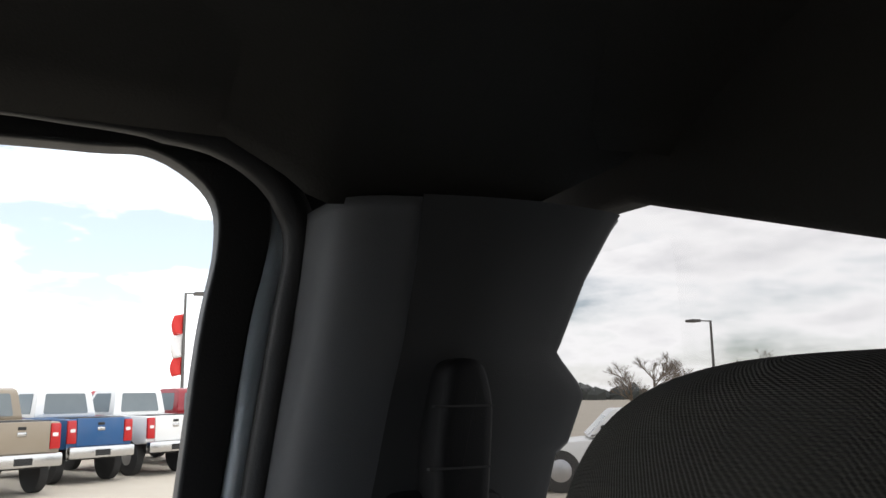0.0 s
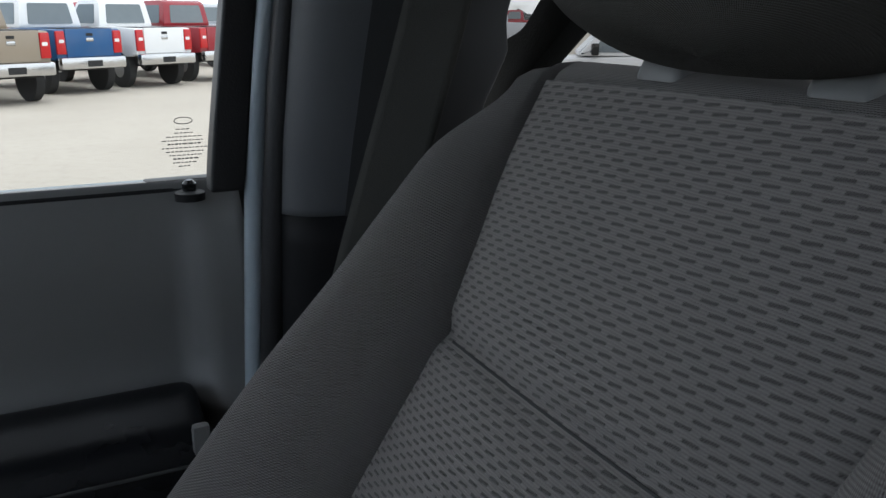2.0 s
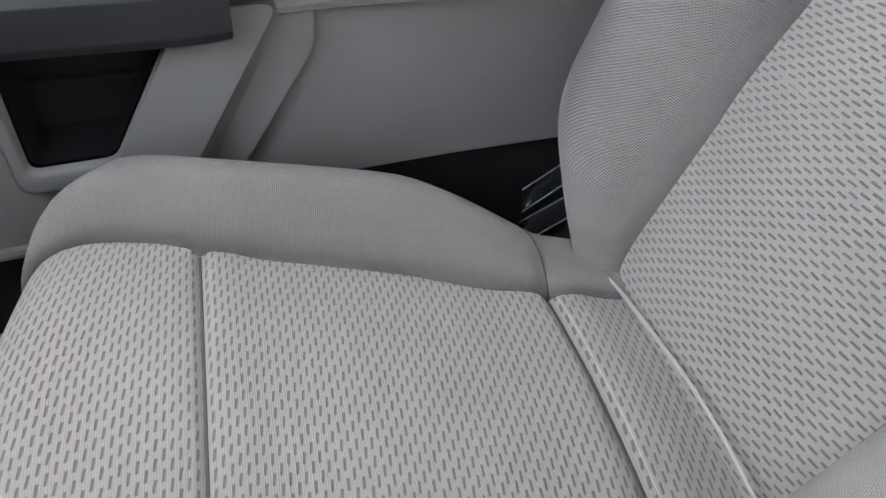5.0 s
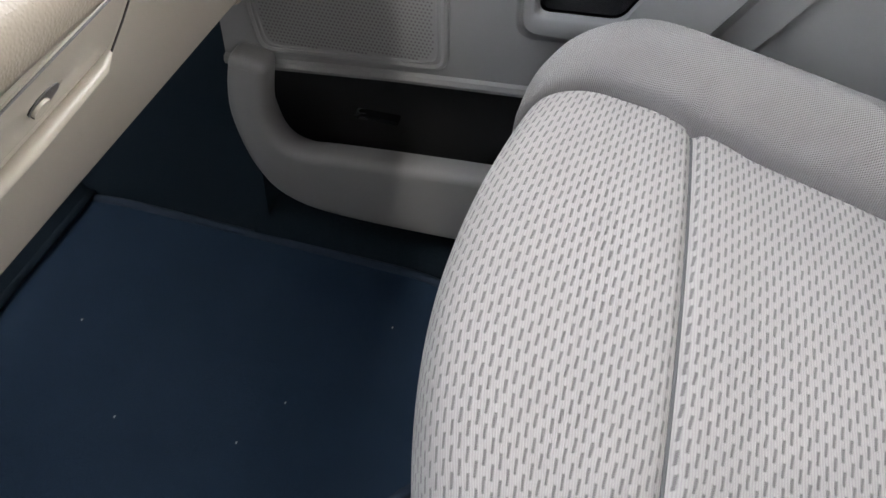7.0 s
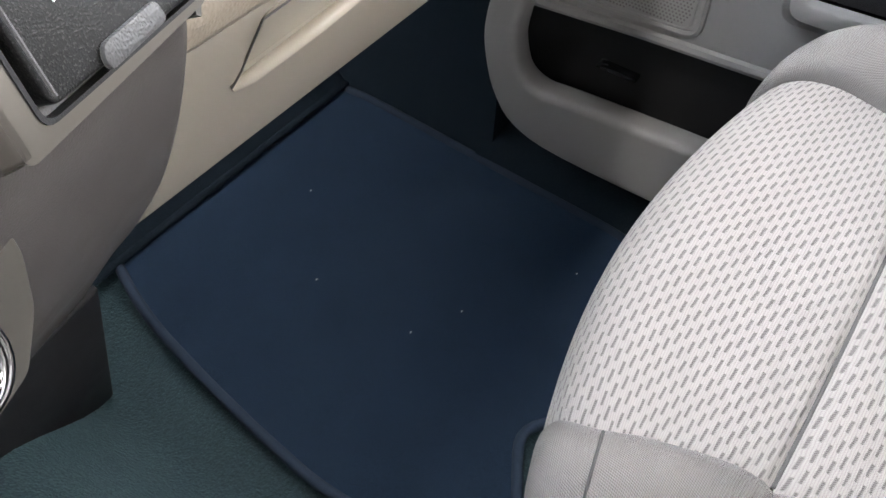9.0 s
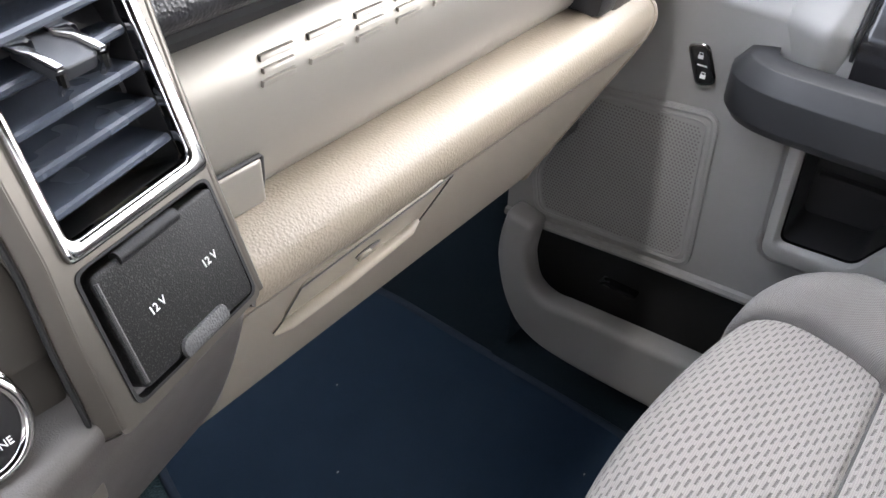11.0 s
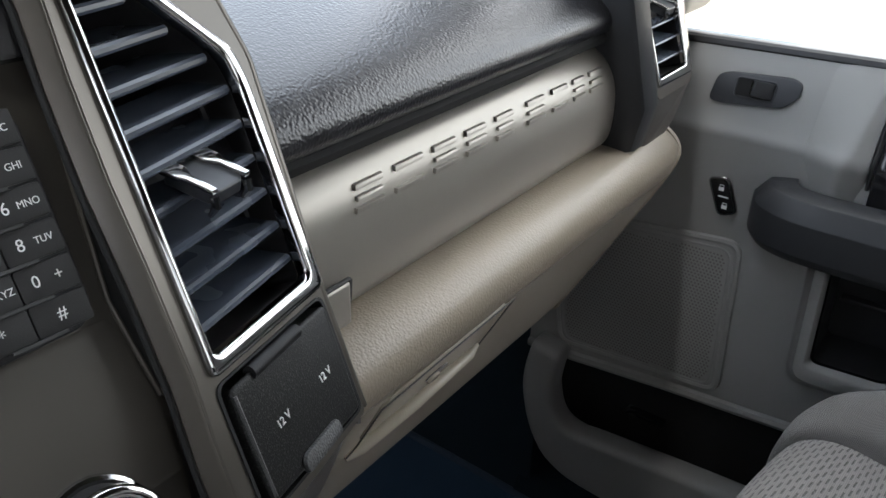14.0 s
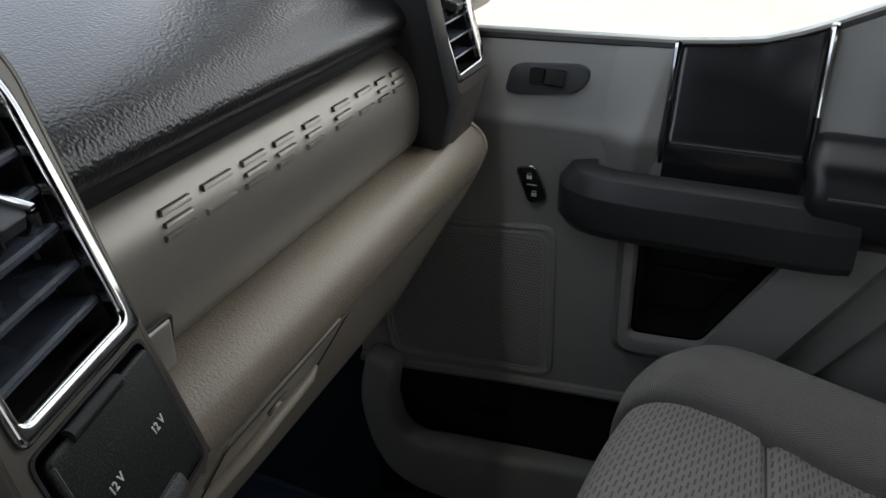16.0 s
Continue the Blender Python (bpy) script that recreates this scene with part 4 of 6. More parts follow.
for k in range(2):
    lo, hi = Vector((0.712 + 0.032 * k, 0.135 - 0.012 * k, 0.306 + 0.018 * k)), Vector((0.735 + 0.034 * k, 0.020, 0.345 + 0.022 * k))
    wide_to = Vector((0.026, -0.008, 0.012))
    sheet("strap", lambda a, b, lo=lo, hi=hi: tuple(lo.lerp(hi, b) + wide_to * a + Vector((0, 0, 0.003 * math.sin(a * 3.14)))), 6, 8, M["doordark"], anchor, thick=-0.002)
    for e in (0.04, 0.96):
        part("edge_line", tube([lo.lerp(hi, q / 6) + wide_to * e + Vector((0, 0, 0.0006)) for q in range(7)], 0.0006, 5), M["cord"], anchor)
part("bolt_cover", block((0.690, 0.05, 0.285), (0.735, 0.125, 0.305), 0.008, 3), M["black"], anchor)


# ---- front passenger seat ----
seat = thing("front_seat", "light grey cloth front seat with dashed insert and plain bolsters", "seat", at=(0.46, 0.25, 0.0))


def back(x, s, d):
    return (x, 0.10 - 0.468 * s + 0.884 * d, 0.33 + 0.884 * s + 0.468 * d)


def tuck(s):
    """How far the backrest draws back; below zero it swells forward at its foot."""
    return glide_at([(0.0, -0.020), (0.05, -0.018), (0.12, -0.010), (0.25, 0.0)], s)


def seam_out(s):
    return glide_at([(0.0, 0.555), (0.04, 0.574), (0.055, 0.586), (0.10, 0.599), (0.18, 0.613), (0.26, 0.625), (0.33, 0.623), (0.40, 0.615), (0.49, 0.604), (0.56, 0.612), (0.63, 0.621), (0.68, 0.619)], s)


def seam_in(s):
    return glide_at([(0.0, 0.335), (0.31, 0.332), (0.49, 0.315), (0.60, 0.298), (0.68, 0.296)], s)


def dent(v, c, w):
    return math.exp(-((v - c) / w) ** 2)


def insert_depth(x, s):
    mid = (seam_in(s) + seam_out(s)) / 2
    half = (seam_out(s) - seam_in(s)) / 2
    q = min(1.0, abs(x - mid) / half)
    d = -0.004 + 0.006 * (1 - q ** 2)
    d -= 0.012 * (1 - 0.5 * q ** 6) * dent(s, 0.492 + 0.004 * q, 0.010)
    d += (1 - q ** 4) * (0.006 * dent(s, 0.45, 0.05) + 0.007 * dent(s, 0.54, 0.05))
    d -= tuck(s)
    d -= 0.001 * max(0.0, (q - 0.95) / 0.05) ** 2
    return d


TOP = 0.682


def insert_place(a, b):
    s = 0.005 + b * (TOP - 0.005)
    x = seam_in(s) + a * (seam_out(s) - seam_in(s))
    return back(x, s, insert_depth(x, s))


sheet("back_insert", insert_place, 44, 220, M["cloth"], seat, "light grey cloth with short dark dashes", uv=lambda a, b: (b * (TOP - 0.005), a * 0.285))


def top_place(a, b):
    ang = b * math.pi * 0.75
    x = 0.2965 + a * 0.3155
    return back(x, TOP + 0.030 * math.sin(ang), -0.006 - 0.045 * (1 - math.cos(ang)))


sheet("back_top", top_place, 30, 12, M["bolster"], seat, uv=lambda a, b: (a * 0.31, b * 0.1))


def bolster_width(s):
    return glide_at([(0.0, 0.020), (0.045, 0.048), (0.08, 0.092), (0.115, 0.136), (0.16, 0.158), (0.22, 0.162), (0.33, 0.122), (0.42, 0.089), (0.50, 0.070), (0.62, 0.044), (0.68, 0.026)], s)


def bolster_section(sx, s):
    w, k = bolster_width(s), glide_at([(0.0, 0.4), (0.14, 1.0), (0.40, 0.95), (0.60, 0.5), (0.68, 0.10)], s)
    x0 = seam_out(s) if sx > 0 else seam_in(s)
    pts = [(-0.001, -0.020), (0.0, -0.0055), (0.05 * w, 0.006 * k), (0.14 * w, 0.022 * k), (0.38 * w, 0.055 * k), (0.72 * w, 0.080 * k), (0.95 * w, 0.050 * k), (1.02 * w, 0.0), (0.98 * w, -0.05), (0.80 * w, -0.09)]
    return [Vector((x0 + sx * u, d - tuck(s) * max(0.15, 1 - 1.6 * u / w), 0)) for u, d in pts]


def bolster_place(sx):
    def fn(a, b):
        s = min(TOP, b / 0.90 * TOP)
        p = along(spline(bolster_section(sx, s), 4), a)
        ang = max(0.0, (b - 0.90) / 0.10) * math.pi * 0.75
        droop = 0.03 * curve_at([(0.58, 0.0), (TOP, 1.0)], s) * max(0.0, a - 0.1)
        return back(p.x, s + 0.030 * math.sin(ang) - droop, p.y - 0.045 * (1 - math.cos(ang)))
    return fn


for sx, tag in ((1, "outer_bolster"), (-1, "inner_bolster")):
    sheet("back_bolster", bolster_place(sx), 28, 70, M["bolster"], seat, "plain grey side bolster", uv=lambda a, b: (a * 0.22, b * 0.69))
    fnx = seam_out if sx > 0 else seam_in
    part("back_seam", tube([back(fnx(k / 40 * TOP) + sx * 0.002, k / 40 * TOP, -0.0055 - tuck(k / 40 * TOP)) for k in range(41)], 0.0011, 6), M["gap"], seat)
part("stitch_line", tube([back(0.596 - 0.0066 * k, 0.258 + 0.0001 * k, insert_depth(0.596 - 0.0066 * k, 0.258) + 0.0012) for k in range(40)], [0.0003 + 0.0008 * (k % 2) for k in range(40)], 6), M["cloth"], seat, "pale stitched seam")
part("fold_seam", tube([back(seam_in(0.492) + 0.004 + k * 0.0109, 0.492, insert_depth(seam_in(0.492) + 0.004 + k * 0.0109, 0.492) + 0.0002) for k in range(26)], 0.0010, 6), M["gap"], seat)
part("back_shell", prism(rounded([(0.10, 0.29), (0.10, 0.70), (0.66, 0.62), (0.70, 0.58), (0.70, 0.34), (0.66, 0.30)], 0.03), lambda a, b, c: back(b, a, c), -0.135, -0.085, 0.015, 3), M["black"], seat)

# headrest


def spow(v, p):
    return math.copysign(abs(v) ** p, v)


def head_place(a, b):
    th, ph = 2 * math.pi * a, math.pi * (b - 0.5)
    cx, cs, cd = spow(math.cos(th), 0.75), spow(math.sin(ph), 0.70), spow(math.sin(th), 0.85)
    r = spow(math.cos(ph), 0.70)
    q = 0.165 - 0.018 * max(0.0, -math.sin(ph))
    return back(0.447 + q * cx * r, 0.7835 + 0.0925 * cs, 0.040 + 0.062 * cd * r + 0.012 * cs)


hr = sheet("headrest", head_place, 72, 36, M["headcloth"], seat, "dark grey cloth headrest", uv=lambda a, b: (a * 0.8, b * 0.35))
for hx in (0.392, 0.516):
    part("headrest_post", tube([back(hx, 0.62, -0.025), back(hx, 0.74, -0.022)], 0.0062, 12), M["chrome"], hr, "chrome headrest post")
    part("post_sleeve", prism(rounded([(-0.019, -0.013), (0.019, -0.013), (0.019, 0.013), (-0.019, 0.013)], 0.006), lambda a, b, c, hx=hx: back(hx + a, c, b - 0.020), 0.690, 0.722, 0.005), M["sleeve"], seat, "grey post sleeve")

# cushion: length profile as (y, z)
crown = spline([(-0.03, 0.350, 0), (0.03, 0.364, 0), (0.094, 0.376, 0), (0.164, 0.388, 0), (0.30, 0.409, 0), (0.433, 0.431, 0), (0.50, 0.443, 0), (0.548, 0.449, 0), (0.577, 0.442, 0), (0.591, 0.424, 0), (0.5955, 0.39, 0), (0.592, 0.32, 0), (0.582, 0.22, 0), (0.568, 0.12, 0)], 8)
arc = [0.0]
for p, q in zip(crown, crown[1:]):
    arc.append(arc[-1] + (q - p).length)
LENGTH = arc[-1]


def crown_at(v):
    t = v * LENGTH
    for i in range(len(arc) - 1):
        if t <= arc[i + 1] + 1e-9:
            w = (t - arc[i]) / max(1e-9, arc[i + 1] - arc[i])
            p = crown[i].lerp(crown[i + 1], w)
            d = (crown[i + 1] - crown[i]).normalized()
            return p, Vector((-d.y, d.x, 0))
    return crown[-1], Vector((1, 0, 0))


def arc_of_y(y):
    for i in range(len(arc)):
        if crown[i].x >= y:
            return arc[i]
    return LENGTH


def cush_out(t):
    return glide_at([(0.0, 0.552), (arc_of_y(0.094), 0.555), (arc_of_y(0.164), 0.560), (arc_of_y(0.30), 0.598), (arc_of_y(0.435), 0.624), (arc_of_y(0.517), 0.637), (arc_of_y(0.56), 0.632), (arc_of_y(0.585) + 0.03, 0.620), (LENGTH, 0.610)], t)


def cush_in(t):
    return glide_at([(0.0, 0.330), (arc_of_y(0.30), 0.314), (arc_of_y(0.447), 0.295), (arc_of_y(0.52), 0.278), (arc_of_y(0.57), 0.262), (LENGTH, 0.256)], t)


T_A, T_B = arc_of_y(0.433), arc_of_y(0.162)


def cushion_bump(x, t):
    lo, hi = cush_in(t), cush_out(t)
    q = min(1.0, abs(2 * (x - lo) / (hi - lo) - 1))
    h = 0.008 * (1 - q ** 2) - 0.004
    h -= 0.007 * dent(t, T_A, 0.0050) + 0.008 * dent(t, T_B, 0.0055)
    h += 0.004 * dent(t, T_A - 0.02, 0.02) + 0.005 * dent(t, T_A + 0.025, 0.03) + 0.005 * dent(t, T_B - 0.025, 0.02) + 0.004 * dent(t, T_B + 0.02, 0.02)
    h -= 0.001 * max(0.0, (q - 0.95) / 0.05) ** 2
    return h


def front_shape(x, t):
    """How far the bowed front edge falls back at either side."""
    w = curve_at([(arc_of_y(0.44), 0.0), (arc_of_y(0.58), 1.0)], t)
    return -w * ((0.72 if x < 0.45 else 0.42) * (x - 0.45) ** 2)


def cushion_place(a, b):
    p, n = crown_at(b)
    t = b * LENGTH
    x = cush_in(t) + a * (cush_out(t) - cush_in(t))
    h = cushion_bump(x, t)
    return (x, p.x + n.x * h + front_shape(x, t), p.y + n.y * h)


sheet("cushion_insert", cushion_place, 50, 330, M["cloth"], seat, "light grey cloth with short dark dashes", uv=lambda a, b: (b * LENGTH, cush_in(b * LENGTH) + a * (cush_out(b * LENGTH) - cush_in(b * LENGTH))))


def cb_place(sx):
    def fn(a, b):
        p, n = crown_at(b)
        t = b * LENGTH
        x0 = cush_out(t) if sx > 0 else cush_in(t)
        if sx > 0:
            k = glide_at([(arc_of_y(0.09), 0.004), (arc_of_y(0.145), 0.008), (arc_of_y(0.175), 0.020), (arc_of_y(0.215), 0.036), (arc_of_y(0.28), 0.044), (arc_of_y(0.44), 0.044), (arc_of_y(0.52), 0.034), (arc_of_y(0.56), 0.020), (arc_of_y(0.588), 0.008), (LENGTH, 0.004)], t)
            wide = glide_at([(0.0, 0.080), (arc_of_y(0.15), 0.094), (arc_of_y(0.25), 0.122), (arc_of_y(0.36), 0.114), (arc_of_y(0.50), 0.098), (arc_of_y(0.57), 0.084), (LENGTH, 0.070)], t)
            pts = [(-0.004, -0.018), (0.0, -0.0055), (0.07, 0.001 + 0.26 * k), (0.30, 0.82 * k), (0.58, k), (0.86, 0.60 * k - 0.004), (1.0, -0.03), (1.02, -0.10), (0.99, -0.20)]
        else:
            wide = 0.078
            pts = [(-0.10, -0.016), (-0.01, -0.0045), (0.08, -0.0035), (0.34, -0.008), (0.66, -0.026), (0.92, -0.060), (1.02, -0.11), (1.0, -0.20)]
        q = along(spline([(u * wide, h, 0) for u, h in pts], 4), a)
        x = x0 + sx * q.x
        h = q.y + (cushion_bump(x0, t) + 0.0056) * (1 - curve_at([(0.0, 0.0), (0.25, 1.0)], max(0.0, q.x / wide)))
        drop = 1.0 if t < arc_of_y(0.55) else max(0.0, 1 - (t - arc_of_y(0.55)) / 0.10)
        bow = front_shape(x, t) - curve_at([(arc_of_y(0.48), 0.0), (arc_of_y(0.58), 0.020)], t) * max(0.0, q.x / wide - 0.35) ** 2
        if h < 0:
            back_in = n * h * (1 - drop) * 0.5
            return (x, p.x + back_in.x + bow, p.y + h * drop + back_in.y)
        return (x, p.x + n.x * h + bow, p.y + n.y * h)
    return fn


for sx in (1, -1):
    sheet("cushion_bolster", cb_place(sx), 28, 110, M["bolster"], seat, "plain grey cushion side", uv=lambda a, b: (a * 0.22, b * LENGTH))
    fx = cush_out if sx > 0 else cush_in
    pts = []
    for k in range(70):
        p, n = crown_at(k / 69 * 0.85)
        tt = k / 69 * 0.85 * LENGTH
        pts.append((fx(tt) + sx * 0.002, p.x - n.x * 0.006 + front_shape(fx(tt), tt), p.y - n.y * 0.006))
    part("cushion_seam", tube(pts, 0.0010, 6), M["gap"], seat)
for t in (T_A, T_B):
    pts, rim = [], []
    for k in range(36):
        w = 0.01 + 0.98 * k / 35
        x, y, z = cushion_place(w, t / LENGTH)
        pts.append((x, y, z + 0.0003))
        x, y, z = cushion_place(w, (t - 0.007) / LENGTH)
        rim.append((x, y, z + 0.0008))
    part("cross_seam", tube(pts, 0.0015, 6), M["gap"], seat)
    if t == T_B:
        part("seam_lip", tube(rim, [0.0010 + 0.0004 * math.sin(k * 2.1) for k in range(36)], 6), M["cord"], seat, "pale raised seam edge")
bight = spline([(0.285, 0.094, 0.390), (0.335, 0.100, 0.398), (0.373, 0.100, 0.402), (0.428, 0.100, 0.402), (0.485, 0.100, 0.394), (0.550, 0.101, 0.384), (0.593, 0.104, 0.377), (0.641, 0.103, 0.375), (0.660, 0.092, 0.368)], 6)
part("rear_piping", tube(bight, 0.0017, 8), M["cord"], seat, "pale piping between cushion and backrest")
part("tail_seam", tube([Vector(cb_place(1)(0.10 + 0.75 * k / 14, arc_of_y(0.158) / LENGTH)) + Vector((0, 0, 0.0002)) for k in range(15)], 0.0009, 6), M["gap"], seat)
part("front_seam", tube([Vector(cb_place(-1)(0.16 + 0.70 * k / 14, arc_of_y(0.553) / LENGTH)) + Vector((-0.0004, 0, 0.0004)) for k in range(15)], 0.0009, 6), M["gap"], seat)
part("seat_base", block((0.30, -0.05, 0.02), (0.68, 0.52, 0.24), 0.03, 3), M["black"], seat)
part("recline_cover", prism(rounded([(-0.10, 0.20), (0.16, 0.20), (0.16, 0.27), (0.05, 0.33), (-0.10, 0.36)], 0.02), yz, 0.700, 0.735, 0.008), M["black"], seat)

# ---- centre seat, folded into an armrest, and the driver's seat beyond ----
centre = thing("folded_centre_seat", "light grey cloth centre seat folded down as an armrest", "seat", at=(0.05, 0.2, 0.0))
part("cushion", block((-0.13, -0.02, 0.02), (0.19, 0.46, 0.34), 0.05, 4), M["bolster"], centre)
part("armrest", block((-0.10, -0.05, 0.34), (0.255, 0.466, 0.500), 0.040, 5), M["armcloth"], centre, "plain cloth armrest pad")
part("armrest_tray", block((-0.08, 0.40, 0.355), (0.236, 0.490, 0.492), 0.022, 4), M["pale"], centre, "pale plastic armrest front")
drv = thing("driver_seat", "light grey cloth driver seat", "seat", at=(-0.45, 0.2, 0.0))
part("cushion", block((-0.72, -0.02, 0.05), (-0.20, 0.58, 0.38), 0.06, 4), M["bolster"], drv)
part("backrest", block((-0.70, -0.12, 0.0), (-0.20, 0.02, 0.68), 0.06, 4, m=Matrix.Translation((0, 0.06, 0.33)) @ Euler((radians(24), 0, 0)).to_matrix().to_4x4()), M["bolster"], drv)

# ---- dashboard ----
dash = thing("dashboard", "taupe dashboard with black grained top pad and padded shelf", "dashboard", at=(0.4, 0.95, 0.45))


def extrude_profile(name, pts, xa, xb, mat, label="", nx=40, n=5, parent=dash):
    prof = spline([(y, z, 0) for y, z in pts], n)

    def fn(a, b):
        p = along(prof, b)
        l, r = (xa(p.y) if callable(xa) else xa), (xb(p.y) if callable(xb) else xb)
        return (l + a * (r - l), p.x, p.y)
    return sheet(name, fn, nx, len(prof) - 1, mat, parent, label, thick=-0.003)


extrude_profile("top_pad", [(0.835, 0.768), (0.812, 0.771), (0.802, 0.779), (0.806, 0.792), (0.826, 0.807), (0.87, 0.823), (0.95, 0.843), (1.08, 0.868), (1.34, 0.892)], -0.85, 0.86, M["pad"], "black grained vinyl top pad")
extrude_profile("name_panel", [(0.855, 0.764), (0.834, 0.761), (0.819, 0.7555), (0.807, 0.7465), (0.7995, 0.733), (0.7960, 0.715), (0.7965, 0.697), (0.799, 0.678), (0.804, 0.663), (0.815, 0.650)], 0.17, 0.735, M["namepanel"], "satin silver-taupe dash panel")
part("pad_gap", tube([(0.16 + 0.058 * k, 0.8125, 0.7665) for k in range(11)], 0.0085, 8), M["under_gap"], dash)


def shelf_end(z):
    return line_at([(0.42, 0.686), (0.50, 0.709), (0.60, 0.740), (0.640, 0.755), (0.67, 0.756)], z)


extrude_profile("shelf", [(0.850, 0.652), (0.822, 0.655), (0.80, 0.656), (0.780, 0.652), (0.766, 0.641), (0.7615, 0.626), (0.765, 0.610)], 0.17, shelf_end, M["shelf"], "padded taupe shelf with leather grain")
lower = extrude_profile("glovebox_lid", [(0.7652, 0.611), (0.772, 0.597), (0.795, 0.552), (0.822, 0.499), (0.848, 0.449), (0.858, 0.436), (0.880, 0.432), (0.96, 0.440)], 0.17, shelf_end, M["dash"], "taupe glovebox lid")
endp = [tuple(p)[:2] for p in spline([(y, z, 0) for y, z in [(0.80, 0.661), (0.780, 0.653), (0.766, 0.641), (0.7615, 0.626), (0.772, 0.597), (0.795, 0.552), (0.822, 0.499), (0.848, 0.449), (0.858, 0.436), (0.90, 0.44)]], 4)]
part("end_cap", tube([(shelf_end(z) - 0.003, y + 0.002, z) for y, z in endp], 0.0035, 8), M["shelf"], dash)
bm = bmesh.new()
bm.faces.new([bm.verts.new((shelf_end(z) - 0.001, y, z)) for y, z in endp + [(0.95, 0.66)]])
part("end_panel", bm, M["dash"], dash, "", False)
part("side_fill", block((0.70, 0.85, 0.45), (0.80, 1.40, 0.775), 0.01), M["black"], dash)
part("seam_tab", block((0.215, 0.7925, 0.655), (0.280, 0.835, 0.6855), 0.003, 3), M["namepanel"], dash)
part("seam_tab_gap", tube([(0.225, 0.7945, 0.6865), (0.2800, 0.7945, 0.6868), (0.2815, 0.7950, 0.6850), (0.2815, 0.7960, 0.672), (0.2815, 0.799, 0.656)], 0.0015, 6), M["gap"], dash)


def lid(x, q, c):
    """Place on the glovebox lid: x across, q down the lid, c out of it."""
    return (x, 0.768 + 0.456 * q - 0.89 * c, 0.605 - 0.89 * q - 0.456 * c)


def on_latch(x, q, c):
    """Place on the latch, which sits a little up the lid."""
    return lid(x + 0.005, q - 0.014, c)


latch = part("glovebox_latch", prism(rounded([(0.276, 0.020), (0.416, 0.006), (0.412, 0.052), (0.272, 0.062)], 0.005), on_latch, -0.004, 0.0020, 0.0015, 3), M["dash"], dash, "taupe latch bar")
part("pull_lip", tube([on_latch(0.268, 0.083, 0.001), on_latch(0.280, 0.078, 0.003), on_latch(0.335, 0.071, 0.004), on_latch(0.402, 0.063, 0.003), on_latch(0.412, 0.058, 0.001)], [0.003, 0.0055, 0.006, 0.0055, 0.003], 12, flat=0.8), M["dash"], latch)
part("latch_gap", tube([on_latch(0.272, 0.018, 0.003), on_latch(0.269, 0.062, 0.003), on_latch(0.267, 0.080, 0.002)], 0.0007, 6), M["console"], latch)
part("latch_gap", tube([on_latch(0.420, 0.002, 0.003), on_latch(0.416, 0.036, 0.003), on_latch(0.411, 0.060, 0.003)], 0.0007, 6), M["console"], latch)
part("latch_gap", tube([on_latch(0.272, 0.018, 0.003), on_latch(0.345, 0.010, 0.003), on_latch(0.420, 0.002, 0.003)], 0.0007, 6), M["console"], latch)
part("key_hole", prism([(0.345 + 0.013 * math.cos(t * 0.524), 0.039 + 0.006 * math.sin(t * 0.524)) for t in range(12)], on_latch, 0.0015, 0.0028), M["console"], latch, "dark lock recess")
part("lock_barrel", prism([(0.341 + 0.007 * math.cos(t * 0.524), 0.041 + 0.0045 * math.sin(t * 0.524)) for t in range(12)], on_latch, 0.0020, 0.0050, 0.001), M["dash"], latch)

# embossed model badge on the panel, as plain slanted shapes
GLYPHS = [(0.290, 0.320), (0.328, 0.361), (0.369, 0.399), (0.407, 0.436), (0.446, 0.473), (0.490, 0.520), (0.529, 0.558), (0.565, 0.588), (0.594, 0.621)]


def face_y(z):
    return line_at([(0.70, 0.7995), (0.715, 0.7965), (0.731, 0.798), (0.746, 0.805), (0.757, 0.818)], z)


def face_bar(name, xa, xb, z, half, lean, parent):
    """A low slanted bar standing proud of the panel's face."""
    prof = [(xa, z - half), (xb, z - half), (xb + lean, z + half), (xa + lean, z + half)]
    return part(name, prism(prof, lambda a, b, c: (a, face_y(b) - c, b), -0.002, 0.0024, 0.0006), M["namepanel"], parent)


for k, (xa, xb) in enumerate(GLYPHS):
    zb = 0.7262
    first = face_bar("embossed_bar", xa, xb - 0.004, zb + 0.0016, 0.0016, 0.0012, dash)
    tagged(first, "embossed plain bar in the panel")
    face_bar("embossed_bar", xa + 0.004, xb, zb + 0.0144, 0.0016, 0.0012, dash)
    if k not in (1, 6):
        face_bar("embossed_bar", xa + 0.003, xb - 0.003, zb + 0.0080, 0.0012, 0.001, dash)


# ---- centre stack: bezel with air vent, power outlets, keypad ----
O, U, V, N = Vector((0.1315, 0.7385, 0.7340)), Vector((0.925, 0.231, 0.0)), Vector((-0.099, 0.3968, 0.9125)), Vector((0.2208, -0.8852, 0.4089))


def face(u, v, c=0.0):
    """Place on the stack's right-hand face: u across, v up, c out of it."""
    return tuple(O + U * u + V * v + N * c)


